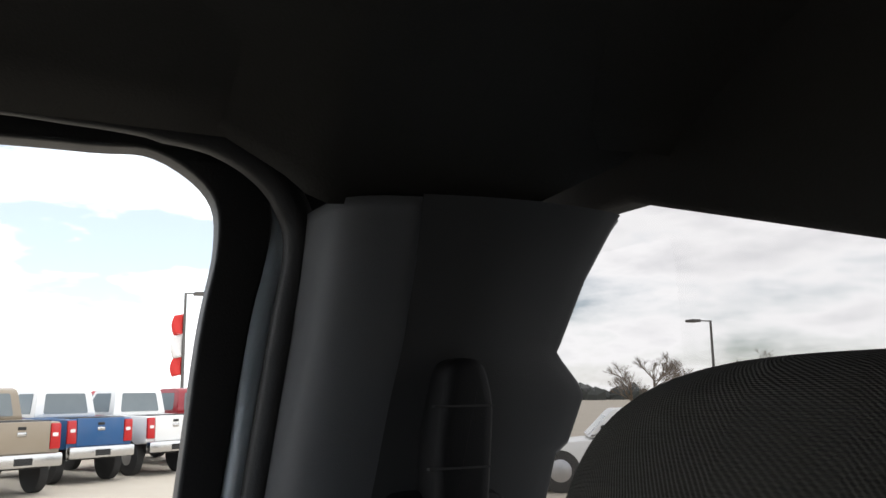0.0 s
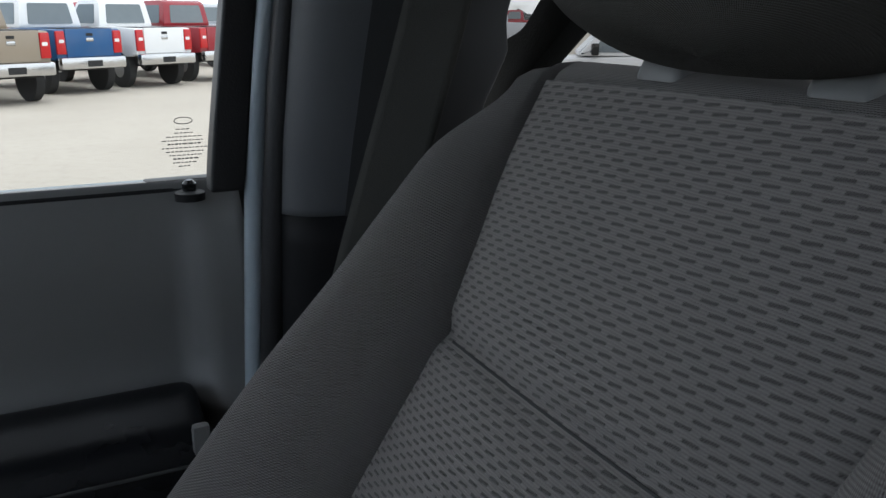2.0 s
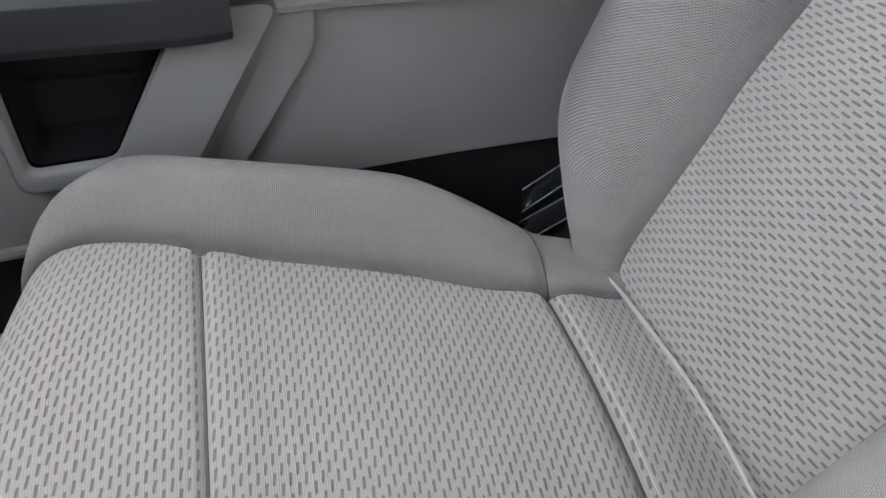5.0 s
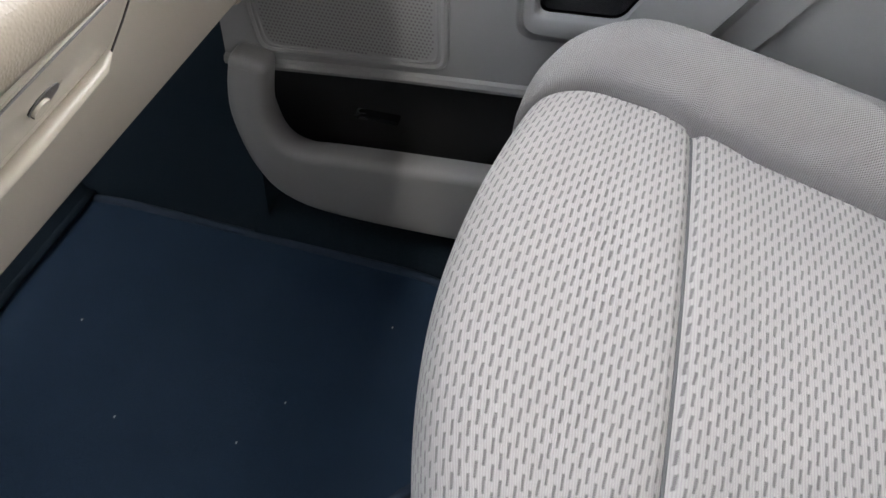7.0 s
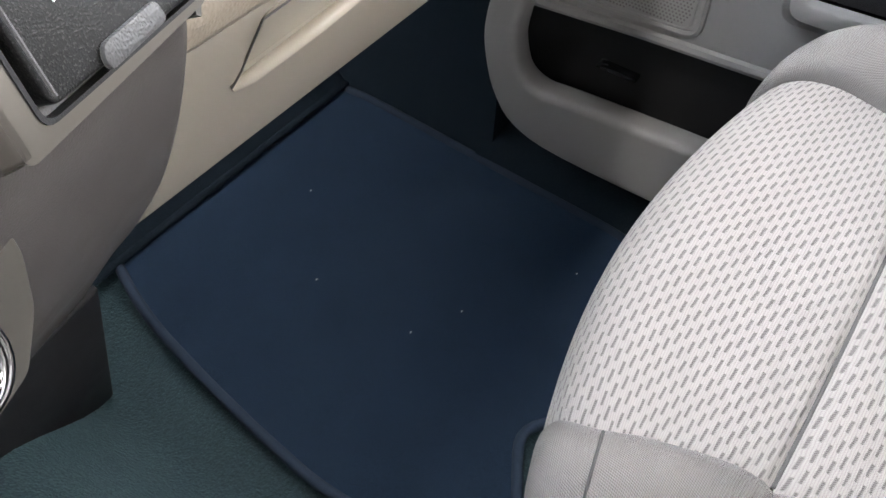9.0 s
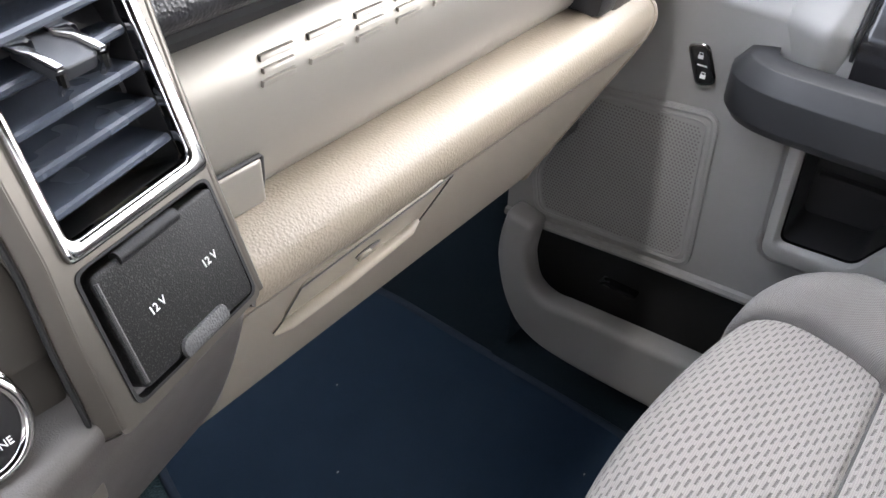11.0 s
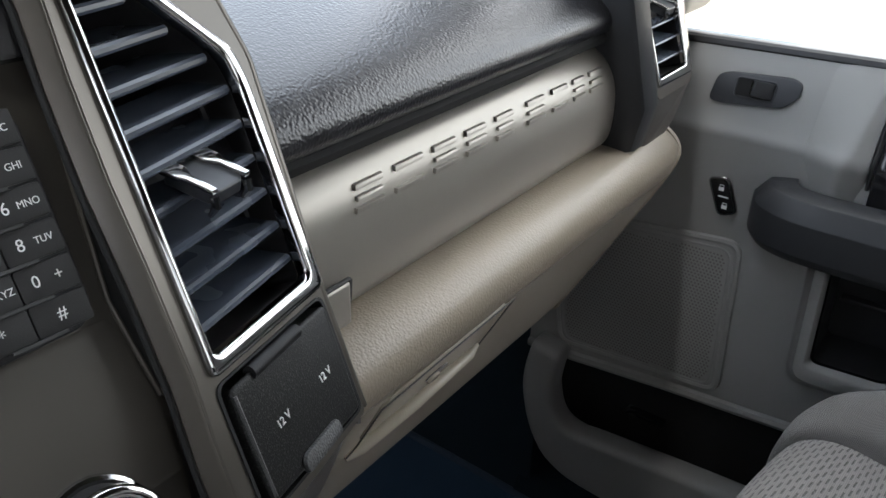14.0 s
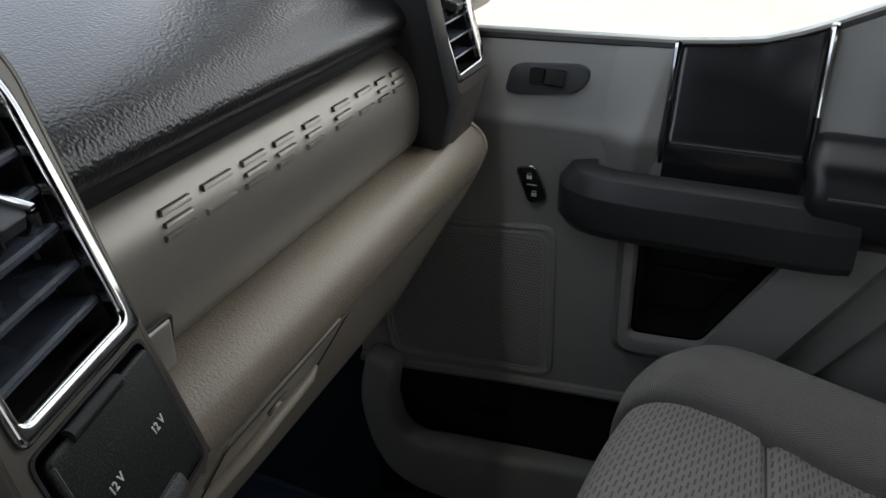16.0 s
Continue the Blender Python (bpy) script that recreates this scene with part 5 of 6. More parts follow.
stack = thing("centre_stack", "silver-grey and dark brown centre stack with vent and outlets", "centre console", at=(0.1, 0.9, 0.3))
vent_out = rounded([(0.0205, 0.1660), (0.0580, 0.1625), (0.1040, 0.1165), (0.1060, 0.1000), (0.0925, -0.0092), (-0.0032, -0.0064)], 0.006, 4)
vent_in = rounded([(0.0255, 0.1600), (0.0550, 0.1570), (0.0960, 0.1145), (0.0980, 0.0990), (0.0832, 0.0000), (0.0036, 0.0018)], 0.005, 4)
ridge = [(0.0165, 0.192), (0.0118, 0.155), (0.0052, 0.125), (-0.0012, 0.085), (-0.0050, 0.045), (-0.0106, 0.000), (-0.0182, -0.034), (-0.0255, -0.078)]
bez = ridge + [(-0.0230, -0.0800), (0.0800, -0.0800), (0.0835, -0.0760), (0.0925, -0.0130), (0.1175, 0.108), (0.1120, 0.144), (0.0930, 0.172), (0.060, 0.200)]
well = rounded([(-0.0035, -0.0095), (0.0885, -0.0120), (0.0800, -0.0770), (-0.0125, -0.0745)], 0.006, 4)
bezel = part("bezel", plate_with_holes(rounded(bez, 0.006, 4), [vent_out, well], face, 0.0, -0.012), M["bezel"], stack, "silver-grey painted bezel")
rim_line = [p for p in bez if p not in ridge and p[1] > -0.077]
part("bezel_edge", tube([face(u, v, -0.003) for u, v in [(0.0835, -0.078)] + rounded(rim_line, 0.006, 4)[3:]], 0.0036, 10), M["bezel"], bezel)
part("bezel_flank", ring_band(ridge, [(u + 0.003, v) for u, v in ridge], lambda u, v, c: face(u + c * 0.80, v, c), -0.0085, 0.0006, 0.0024), M["bezel"], bezel)
part("flank_seam", tube([face(u - 0.0078, v, -0.0085) for u, v in ridge], 0.0013, 6), M["under_gap"], bezel)
part("bezel_side", ring_band([(0.060, 0.200), (0.0930, 0.172), (0.1120, 0.144), (0.1175, 0.108), (0.0925, -0.0130), (0.0835, -0.0760), (0.0760, -0.0840)], [(0.055, 0.198), (0.0890, 0.170), (0.1080, 0.142), (0.1135, 0.108), (0.0885, -0.0130), (0.0795, -0.0740), (0.0740, -0.0820)], face, -0.11, -0.002), M["console"], bezel)
vent = thing("air_vent", "tall chrome-rimmed air vent with grey slats", "air vent", at=face(0.05, 0.08))
part("chrome_rim", ring_band(vent_out + vent_out[:1], vent_in + vent_in[:1], face, -0.006, 0.0035, 0.0030), M["chrome"], vent, "polished chrome rim")
vb = bmesh.new()
va = [vb.verts.new(face(u, v, -0.004)) for u, v in vent_in]
vc = [vb.verts.new(face(u, v, -0.075)) for u, v in vent_in]
for i in range(len(va)):
    vb.faces.new((va[i], va[(i + 1) % len(va)], vc[(i + 1) % len(va)], vc[i]))
vb.faces.new(vc)
part("duct", vb, M["black"], vent, "dark vent duct", False)


def side_left(v):
    return 0.0055 + (v - 0.0065) * 0.127


def side_right(v):
    return line_at([(0.0000, 0.0832), (0.099, 0.0980), (0.1145, 0.0960), (0.157, 0.0550)], v)


for k in range(9):
    v = 0.0119 + k * 0.0172
    l, r = side_left(v) + 0.0005, side_right(v + 0.003) - 0.001
    bm = bmesh.new()
    sec = [(0.0006, -0.0035), (0.0022, -0.0045), (0.0116, -0.032), (0.0098, -0.0325), (-0.0022, -0.0055), (-0.0012, -0.004)]
    A = [bm.verts.new(face(l, v + a, c)) for a, c in sec]
    B = [bm.verts.new(face(r, v + a, c)) for a, c in sec]
    for i in range(6):
        bm.faces.new((A[i], A[(i + 1) % 6], B[(i + 1) % 6], B[i]))
    bm.faces.new(A), bm.faces.new(list(reversed(B)))
    bmesh.ops.recalc_face_normals(bm, faces=list(bm.faces))
    part("slat", bm, M["vane"], vent, "", False)
part("slat_pivot", tube([face(0.088, 0.02, -0.022), face(0.094, 0.10, -0.022)], 0.002, 6), M["black"], vent)


def adjuster(m, parent):
    """A vent's grey thumb tab with two flared chrome bars; m: u across, v above its top face, n out of the vent."""
    def tab(u, n, v):
        return tuple(m @ Vector((u, v - 0.08 * max(0.0, n), n)))
    body = part("adjuster", prism(rounded([(-0.0125, -0.006), (0.0125, -0.006), (0.0125, 0.017), (0.0085, 0.0205), (-0.0085, 0.0205), (-0.0125, 0.017)], 0.002), tab, -0.0065, 0.0, 0.0012, 3), M["switchplate"], parent, "dark grey vent adjuster with two chrome bars")
    blade = [(0.0060, -0.007), (0.0170, -0.007), (0.0165, 0.003), (0.0142, 0.007), (0.0140, 0.021), (0.0104, 0.021), (0.0100, 0.007), (0.0060, 0.001)]
    for sx in (-1, 1):
        part("chrome_bar", prism([(sx * a, b) for a, b in blade], lambda a, b, c: tab(a, b, c), 0.0, 0.0026, 0.0008), M["chrome"], body)
        part("chrome_foot", tube([tab(sx * 0.0122, 0.0205, -0.0010), tab(sx * 0.0122, 0.0220, -0.0055), tab(sx * 0.0124, 0.0195, -0.0110)], [0.0022, 0.0022, 0.0012], 8), M["chrome"], body)


adjuster(Matrix.Translation(face(0.0490, 0.0745, -0.003)) @ Matrix(((U.x, V.x, N.x, 0), (U.y, V.y, N.y, 0), (U.z, V.z, N.z, 0), (0, 0, 0, 1))) @ Euler((radians(34), 0, radians(-2))).to_matrix().to_4x4(), vent)

# outlet cover
cap = thing("outlet_cover", "black grained double power outlet cover marked twelve volt", "outlet cover", at=face(0.04, -0.045))
part("well", ring_band(well + well[:1], [(u * 0.96 + 0.0015, v * 0.96 - 0.0016) for u, v in well + well[:1]], face, -0.010, 0.0008), M["black"], cap)
lidp = rounded([(0.0015, -0.0145), (0.0850, -0.0165), (0.0765, -0.0740), (-0.0060, -0.0700)], 0.004, 3)
flap = part("flap", prism(lidp, face, -0.008, 0.0028, 0.0018, 3), M["grain"], cap, "black grained flap")
part("flap_edge", tube([face(0.0026, -0.0180, 0.0022), face(-0.0030, -0.0675, 0.0022)], 0.0019, 8, flat=0.6), M["pull"], flap, "pale worn flap edge")
part("hinge", tube([face(0.018, -0.0155, 0.0015), face(0.058, -0.0165, 0.0015)], 0.0036, 12), M["black"], cap)
part("finger_pull", prism(rounded([(0.020, -0.0680), (0.0235, -0.0645), (0.0540, -0.0650), (0.0545, -0.0735), (0.020, -0.0735)], 0.003), face, 0.002, 0.0056, 0.0015), M["pull"], flap, "grey finger pull")
frame_m = Matrix((( U.x, V.x, N.x, 0), (U.y, V.y, N.y, 0), (U.z, V.z, N.z, 0), (0, 0, 0, 1)))
for u, v in ((0.0225, -0.0440), (0.0615, -0.0445)):
    lettering("marking", "12 V", 0.0058, Matrix.Translation(face(u, v, 0.0030)) @ frame_m @ Matrix.Rotation(radians(2), 4, "Z"), M["ink"], flap)

# keypad panel
KO = Vector((0.1037, 0.7511, 0.7274))
ka = radians(-2.9)
KU = Vector((math.cos(ka), math.sin(ka), 0)) * 0.89
KV = Vector((0.0187, 0.3983, 0.9151)) * 0.957
KN = KU.cross(KV).normalized()


def pad(u, v, c=0.0):
    return tuple(KO + KU * u + KV * v + KN * c)


key_m = Matrix(((KU.x, KV.x, KN.x, 0), (KU.y, KV.y, KN.y, 0), (KU.z, KV.z, KN.z, 0), (0, 0, 0, 1)))
panel = part("control_panel", prism(rounded([(-0.30, -0.076), (0.006, -0.076), (0.0155, -0.02), (0.034, 0.145), (0.030, 0.20), (-0.30, 0.20)], 0.006), pad, -0.02, -0.004, 0.003), M["stack"], stack, "dark brown metallic control panel")
part("climate_panel", prism(rounded([(-0.30, -0.166), (-0.048, -0.166), (-0.0215, -0.1555), (-0.005, -0.1356), (0.0036, -0.115), (0.0042, -0.089), (-0.30, -0.089)], 0.004), pad, -0.02, -0.003, 0.003), M["stack"], stack, "dark brown climate control panel")
part("panel_recess", prism([(-0.30, -0.092), (0.004, -0.092), (0.006, -0.074), (-0.30, -0.074)], pad, -0.02, -0.012), M["black"], stack)
part("screen_edge", prism(rounded([(-0.30, 0.146), (0.028, 0.146), (0.036, 0.24), (-0.30, 0.24)], 0.006), pad, -0.014, 0.003, 0.003), M["piano"], stack, "black screen surround")
groove = [(0.0185, 0.143), (0.0150, 0.118), (0.0115, 0.078), (0.0078, 0.044), (0.0140, -0.0045), (0.0172, 0.010), (0.0215, 0.070), (0.0245, 0.143)]
part("stack_groove", prism(groove, pad, -0.0050, -0.0028), M["under_gap"], stack, "black slot beside the keypad panel")
part("stack_blade", tube([pad(0.0270, 0.145, -0.003), pad(0.0232, 0.070, -0.002), pad(0.0192, 0.018, -0.002), pad(0.0146, -0.0055, -0.003)], [0.0016, 0.0022, 0.0016, 0.0006], 8), M["bezel"], stack)
part("stack_edge", tube([pad(0.0180, 0.140, -0.0035), pad(0.0111, 0.078, -0.0032), pad(0.0073, 0.0435, -0.0030), pad(0.0136, -0.0045, -0.0035)], 0.0013, 8), M["stack"], stack)
part("stack_foot", prism(rounded([(-0.30, 0.0385), (0.0045, 0.0370), (0.0072, 0.030), (0.0118, -0.004), (0.010, -0.040), (-0.30, -0.046)], 0.004), lambda a, b, c: pad(a, b, c + 0.03 * (0.038 - b)), -0.008, -0.0036, 0.0022), M["stack"], stack)
keys = thing("phone_keypad", "black rubber keypad with white numbers", "keypad", at=pad(-0.03, 0.09))
part("keypad_bed", prism(rounded([(-0.082, 0.036), (-0.008, 0.038), (-0.0015, 0.046), (-0.0010, 0.124), (-0.010, 0.132), (-0.082, 0.130)], 0.004), pad, -0.005, 0.0012, 0.001), M["black"], keys)
ROWS = [(0.1222, "1", "", "2", "ABC"), (0.1072, "3", "DEF", "4", "GHI"), (0.0924, "5", "JKL", "6", "MNO"), (0.0774, "7", "PQRS", "8", "TUV"), (0.0622, "9", "WXYZ", "0", "+"), (0.0472, "*", "", "#", "")]
for v, n1, t1, n2, t2 in ROWS:
    for ua, ub, num, txt in ((-0.0535, -0.0285, n1, t1), (-0.0280, -0.0030, n2, t2)):
        key = part("key", prism(rounded([(ua, v - 0.0069), (ub, v - 0.0069), (ub, v + 0.0069), (ua, v + 0.0069)], 0.0015, 2), pad, 0.0, 0.0030, 0.0008), M["key"], keys)
        ux = (ua + ub) / 2 if not txt else ua + 0.0075
        lettering("figure", num, 0.0072, Matrix.Translation(pad(ux, v, 0.0031)) @ key_m, M["ink"], key, 0.0001)
        if txt:
            lettering("letters", txt, 0.0042 if txt != "+" else 0.007, Matrix.Translation(pad(ub - 0.0075, v, 0.0031)) @ key_m, M["ink"], key, 0.0001)
    part("key_gap", block((-0.012, 0.0, 0.0), (0.012, 0.0012, 0.0012), m=Matrix.Translation(pad(-0.028, v - 0.0080, 0.0025)) @ key_m), M["gap"], keys, "", False)

# two rotary knobs
for name, u, v, r, words in (("tuning_knob", -0.0370, -0.0465, 0.0225, ("TUNE",)), ("temperature_knob", -0.0480, -0.1255, 0.0225, ("MAX", "A/C"))):
    kb = thing(name, "round black rotary knob in a bright chrome ring", "knob", at=pad(u, v))
    circle = [(math.cos(t * math.pi / 16), math.sin(t * math.pi / 16)) for t in range(32)]
    part("ring", tube([pad(u + r * a, v + r * b, 0.015) for a, b in circle], 0.0030, 10, True), M["chrome"], kb, "chrome ring")
    part("barrel", prism([(u + r * 1.05 * a, v + r * 1.05 * b) for a, b in circle], pad, -0.004, 0.014), M["black"], kb)
    part("base_ring", tube([pad(u + r * 1.12 * a, v + r * 1.12 * b, -0.002) for a, b in circle], 0.0024, 8, True), M["chrome"], kb)
    part("knob_face", prism([(u + r * 0.90 * a, v + r * 0.90 * b) for a, b in circle], pad, 0.012, 0.0165, 0.0012), M["piano"] if len(words) == 1 else M["stack"], kb, "dark knob face")
    tilt = Matrix.Rotation(radians(4), 4, "Z")
    for j, word in enumerate(words):
        lettering("marking", word, 0.0050, Matrix.Translation(pad(u + (0.004 if len(words) > 1 else 0.006), v - 0.011 - j * 0.0045, 0.0168)) @ key_m @ tilt, M["ink"], kb)
    if len(words) > 1:
        lettering("marking", "MAX", 0.0050, Matrix.Translation(pad(u + 0.0125, v - 0.0065, 0.0168)) @ key_m @ tilt, M["ink"], kb)
        part("heat_arc", tube([pad(u + r * 0.74 * math.cos(radians(d)), v + r * 0.74 * math.sin(radians(d)), 0.0168) for d in range(-12, 115, 8)], 0.0010, 6), M["redink"], kb, "red heat arc")
        part("cool_arc", tube([pad(u + r * 0.74 * math.cos(radians(d)), v + r * 0.74 * math.sin(radians(d)), 0.0168) for d in range(200, 262, 8)], 0.0010, 6), M["bluink"], kb, "green cool arc")

# lower console between stack and floor
low = thing("lower_console", "dark brown plastic console below the stack", "console", at=(0.0, 1.0, 0.0))
front = [tuple(p)[:2] for p in spline([(0.800, 0.672, 0), (0.745, 0.670, 0), (0.7335, 0.665, 0), (0.7330, 0.655, 0), (0.7365, 0.640, 0), (0.748, 0.610, 0), (0.764, 0.575, 0), (0.790, 0.527, 0), (0.830, 0.468, 0), (0.878, 0.405, 0), (0.974, 0.273, 0), (1.040, 0.190, 0)], 4)]
part("body", prism(front + [(1.30, 0.15), (1.30, 0.72)], lambda a, b, c: (c, a + (c - 0.212) * 0.25, b), -0.24, 0.212, 0.008, 3), M["console"], low)
part("foot", prism(rounded([(0.968, 0.275), (1.072, -0.02), (1.30, -0.02), (1.30, 0.28)], 0.006), lambda a, b, c: (c, a + (c - 0.22) * 0.15, b), -0.24, 0.222, 0.006), M["black"], low, "black console foot")

# side vent in its dark pod
pod = thing("side_vent", "dark vent pod with a chrome rim at the dash end", "air vent", at=(0.70, 0.80, 0.68))
VU, VV = Vector((1, 0, 0)), Vector((0.035, 0.30, 0.953)).normalized()
VN = VU.cross(VV)
VO = Vector((0.693, 0.771, 0.712))


def podf(u, v, c=0.0):
    return tuple(VO + VU * u + VV * v + VN * c)


v2_out = rounded([(-0.0195, 0.118), (-0.0070, 0.001), (0.0725, 0.000), (0.0725, 0.118)], 0.004, 3)
v2_in = rounded([(-0.0135, 0.112), (-0.0040, 0.0095), (0.0600, 0.0095), (0.0535, 0.112)], 0.003, 3)
part("pod", plate_with_holes(rounded([(-0.040, 0.128), (-0.0150, 0.0), (-0.006, -0.010), (0.072, -0.010), (0.0790, 0.000), (0.0790, 0.128)], 0.004), [v2_out], podf, 0.0, -0.01), M["bezel"], pod, "silver-grey vent surround")
part("pod_side", prism([(0.770, 0.845), (0.756, 0.700), (0.766, 0.655), (0.788, 0.646), (0.86, 0.66), (0.90, 0.85)], lambda a, b, c: (c + 0.35 * (0.71 - b) * (1 if b > 0.70 else 0.2), a + 0.012, b), 0.655, 0.688, 0.006), M["arm"], pod, "charcoal pod flank")
part("pod_chin", prism(rounded([(-0.012, -0.006), (0.080, -0.004), (0.072, -0.045), (0.050, -0.062), (0.0, -0.066)], 0.006), lambda a, b, c: podf(a, b, c + (b + 0.004) * 0.5), -0.05, 0.0, 0.004), M["console"], pod)
part("chrome_rim", ring_band(v2_out + v2_out[:1], v2_in + v2_in[:1], podf, -0.005, 0.003, 0.0018), M["chrome"], pod, "polished chrome rim")
vb = bmesh.new()
va = [vb.verts.new(podf(u, v, -0.003)) for u, v in v2_in]
vc = [vb.verts.new(podf(u, v, -0.06)) for u, v in v2_in]
for i in range(len(va)):
    vb.faces.new((va[i], va[(i + 1) % len(va)], vc[(i + 1) % len(va)], vc[i]))
vb.faces.new(vc)
part("duct", vb, M["black"], pod, "dark vent duct", False)
for k in range(6):
    v = 0.0215 + k * 0.0168
    l, r = -0.0040 - (v - 0.0095) * 0.093, 0.0600 - (v - 0.0095) * 0.063
    part("slat", prism([(0.0, -0.003), (0.0016, -0.0035), (0.009, -0.026), (0.0075, -0.0265)], lambda a, b, c, v=v, l=l, r=r: podf(l + c * (r - l), v + a, b), 0.0, 1.0), M["vane"], pod, "", False)
adjuster(Matrix.Translation(podf(0.0150, 0.0810, -0.003)) @ Matrix(((VU.x, VV.x, VN.x, 0), (VU.y, VV.y, VN.y, 0), (VU.z, VV.z, VN.z, 0), (0, 0, 0, 1))) @ Euler((radians(30), 0, 0)).to_matrix().to_4x4(), pod)

# ---- floor mat with bound edge, and lint ----
mat_ob = thing("floor_mat", "dark blue carpet floor mat with a bound edge", "floor mat", at=(0.5, 0.9, 0.0))
mat_poly = rounded([(0.288, 0.66), (0.274, 0.80), (0.283, 0.903), (0.295, 0.997), (0.311, 1.095), (0.332, 1.168), (0.362, 1.238), (0.80, 1.238), (0.806, 1.15), (0.79, 0.70), (0.76, 0.60), (0.52, 0.605), (0.46, 0.66), (0.36, 0.60), (0.31, 0.60)], 0.030, 5)


def lie(x, y, c):
    """Place on the mat, faintly wavy as carpet lies."""
    return (x, y, c + 0.0016 * math.sin(x * 11 + 0.6) * math.sin(y * 9))


mb = bmesh.new()
mb.faces.new([mb.verts.new((x, y, 0.0)) for x, y in mat_poly])
for axis, lo, hi in ((0, 0.28, 0.82), (1, 0.58, 1.26)):
    for k in range(26):
        at, no = [0.0, 0.0, 0.0], [0.0, 0.0, 0.0]
        at[axis], no[axis] = lo + (hi - lo) * k / 25, 1.0
        bmesh.ops.bisect_plane(mb, geom=list(mb.verts) + list(mb.edges) + list(mb.faces), plane_co=at, plane_no=no, dist=1e-6)
for v in mb.verts:
    v.co = Vector(lie(v.co.x, v.co.y, 0.0))
for v in bmesh.ops.extrude_face_region(mb, geom=list(mb.faces))["geom"]:
    if isinstance(v, bmesh.types.BMVert):
        v.co.z -= 0.010
bmesh.ops.recalc_face_normals(mb, faces=list(mb.faces))
part("mat_body", mb, M["mat"], mat_ob)
part("binding", tube([lie(x, y, -0.0005) for x, y in mat_poly], 0.0068, 10, True), M["binding"], mat_ob, "dark rounded binding")
for sxy in ((0.598, 1.096), (0.483, 0.984), (0.490, 0.837), (0.553, 0.804), (0.694, 0.717)):
    z = lie(*sxy, 0.0)[2]
    cr = part("lint", tube([(sxy[0], sxy[1], z + 0.0008), (sxy[0] + 0.0012, sxy[1] + 0.0008, z + 0.0016), (sxy[0] + 0.003, sxy[1], z + 0.0006)], 0.0006, 5), M["crumb"])
    tagged(cr, "tiny pale fleck of lint on the mat", "lint", group="lint on the mat")


# ---- outside: the lot, trucks, poles, far trees ----
GROUND = -1.2


def lot_mat():
    m = Nodes("lot_concrete", (0.42, 0.38, 0.32), 0.9, spec=0.25)
    src = m.coords()
    big, fine, grit = m.noise(0.35, 5.0, 0.6, src), m.noise(6.0, 5.0, 0.65, src), m.noise(90.0, 3.0, 0.7, src)
    c = m.mix(big, (0.41, 0.365, 0.30), (0.52, 0.47, 0.395))
    c = m.mix(m.ramp(fine, 0.45, 0.75, 0.0, 0.22), c, (0.27, 0.235, 0.19))
    m.base(m.mix(m.ramp(grit, 0.5, 0.8, 0.0, 0.25), c, (0.20, 0.18, 0.15)))
    m.bump(grit, 0.01)
    return m.mat


M["lot"] = lot_mat()
bm = bmesh.new()
bmesh.ops.create_circle(bm, cap_ends=True, radius=900.0, segments=64)
bmesh.ops.translate(bm, vec=(0, 0, GROUND), verts=list(bm.verts))
gr_ob = part("ground", bm, M["lot"], None, "", False)
tagged(gr_ob, "pale tan concrete parking lot", "ground", kind="structure")

M["tyre"] = grained("tyre_rubber", (0.02, 0.02, 0.02), 0.85, 200.0, 0.001)
M["rim"] = satin("wheel_alloy", (0.45, 0.45, 0.46), 0.3, 0.9)
M["tail"] = Nodes("tail_lamp_red", (0.42, 0.004, 0.006), 0.25, coat=0.2).mat
# opaque grey-blue stands in for sky showing through the truck windows
M["carglass"] = grained("dark_car_glass", (0.14, 0.165, 0.175), 0.06, 500.0, 0.00001)
M["bumper"] = Nodes("truck_bumper", (0.55, 0.55, 0.55), 0.18, 1.0).mat
M["under"] = Nodes("underbody", (0.02, 0.02, 0.02), 0.9).mat
COLORS = {"taupe": (0.25, 0.205, 0.15), "blue": (0.003, 0.068, 0.20), "white": (0.72, 0.72, 0.71), "maroon": (0.25, 0.012, 0.02), "red": (0.42, 0.02, 0.025), "silver": (0.42, 0.43, 0.45)}
for key, col in COLORS.items():
    M["car_" + key] = paint("truck_paint_" + key, col, 0.3, 0.2)


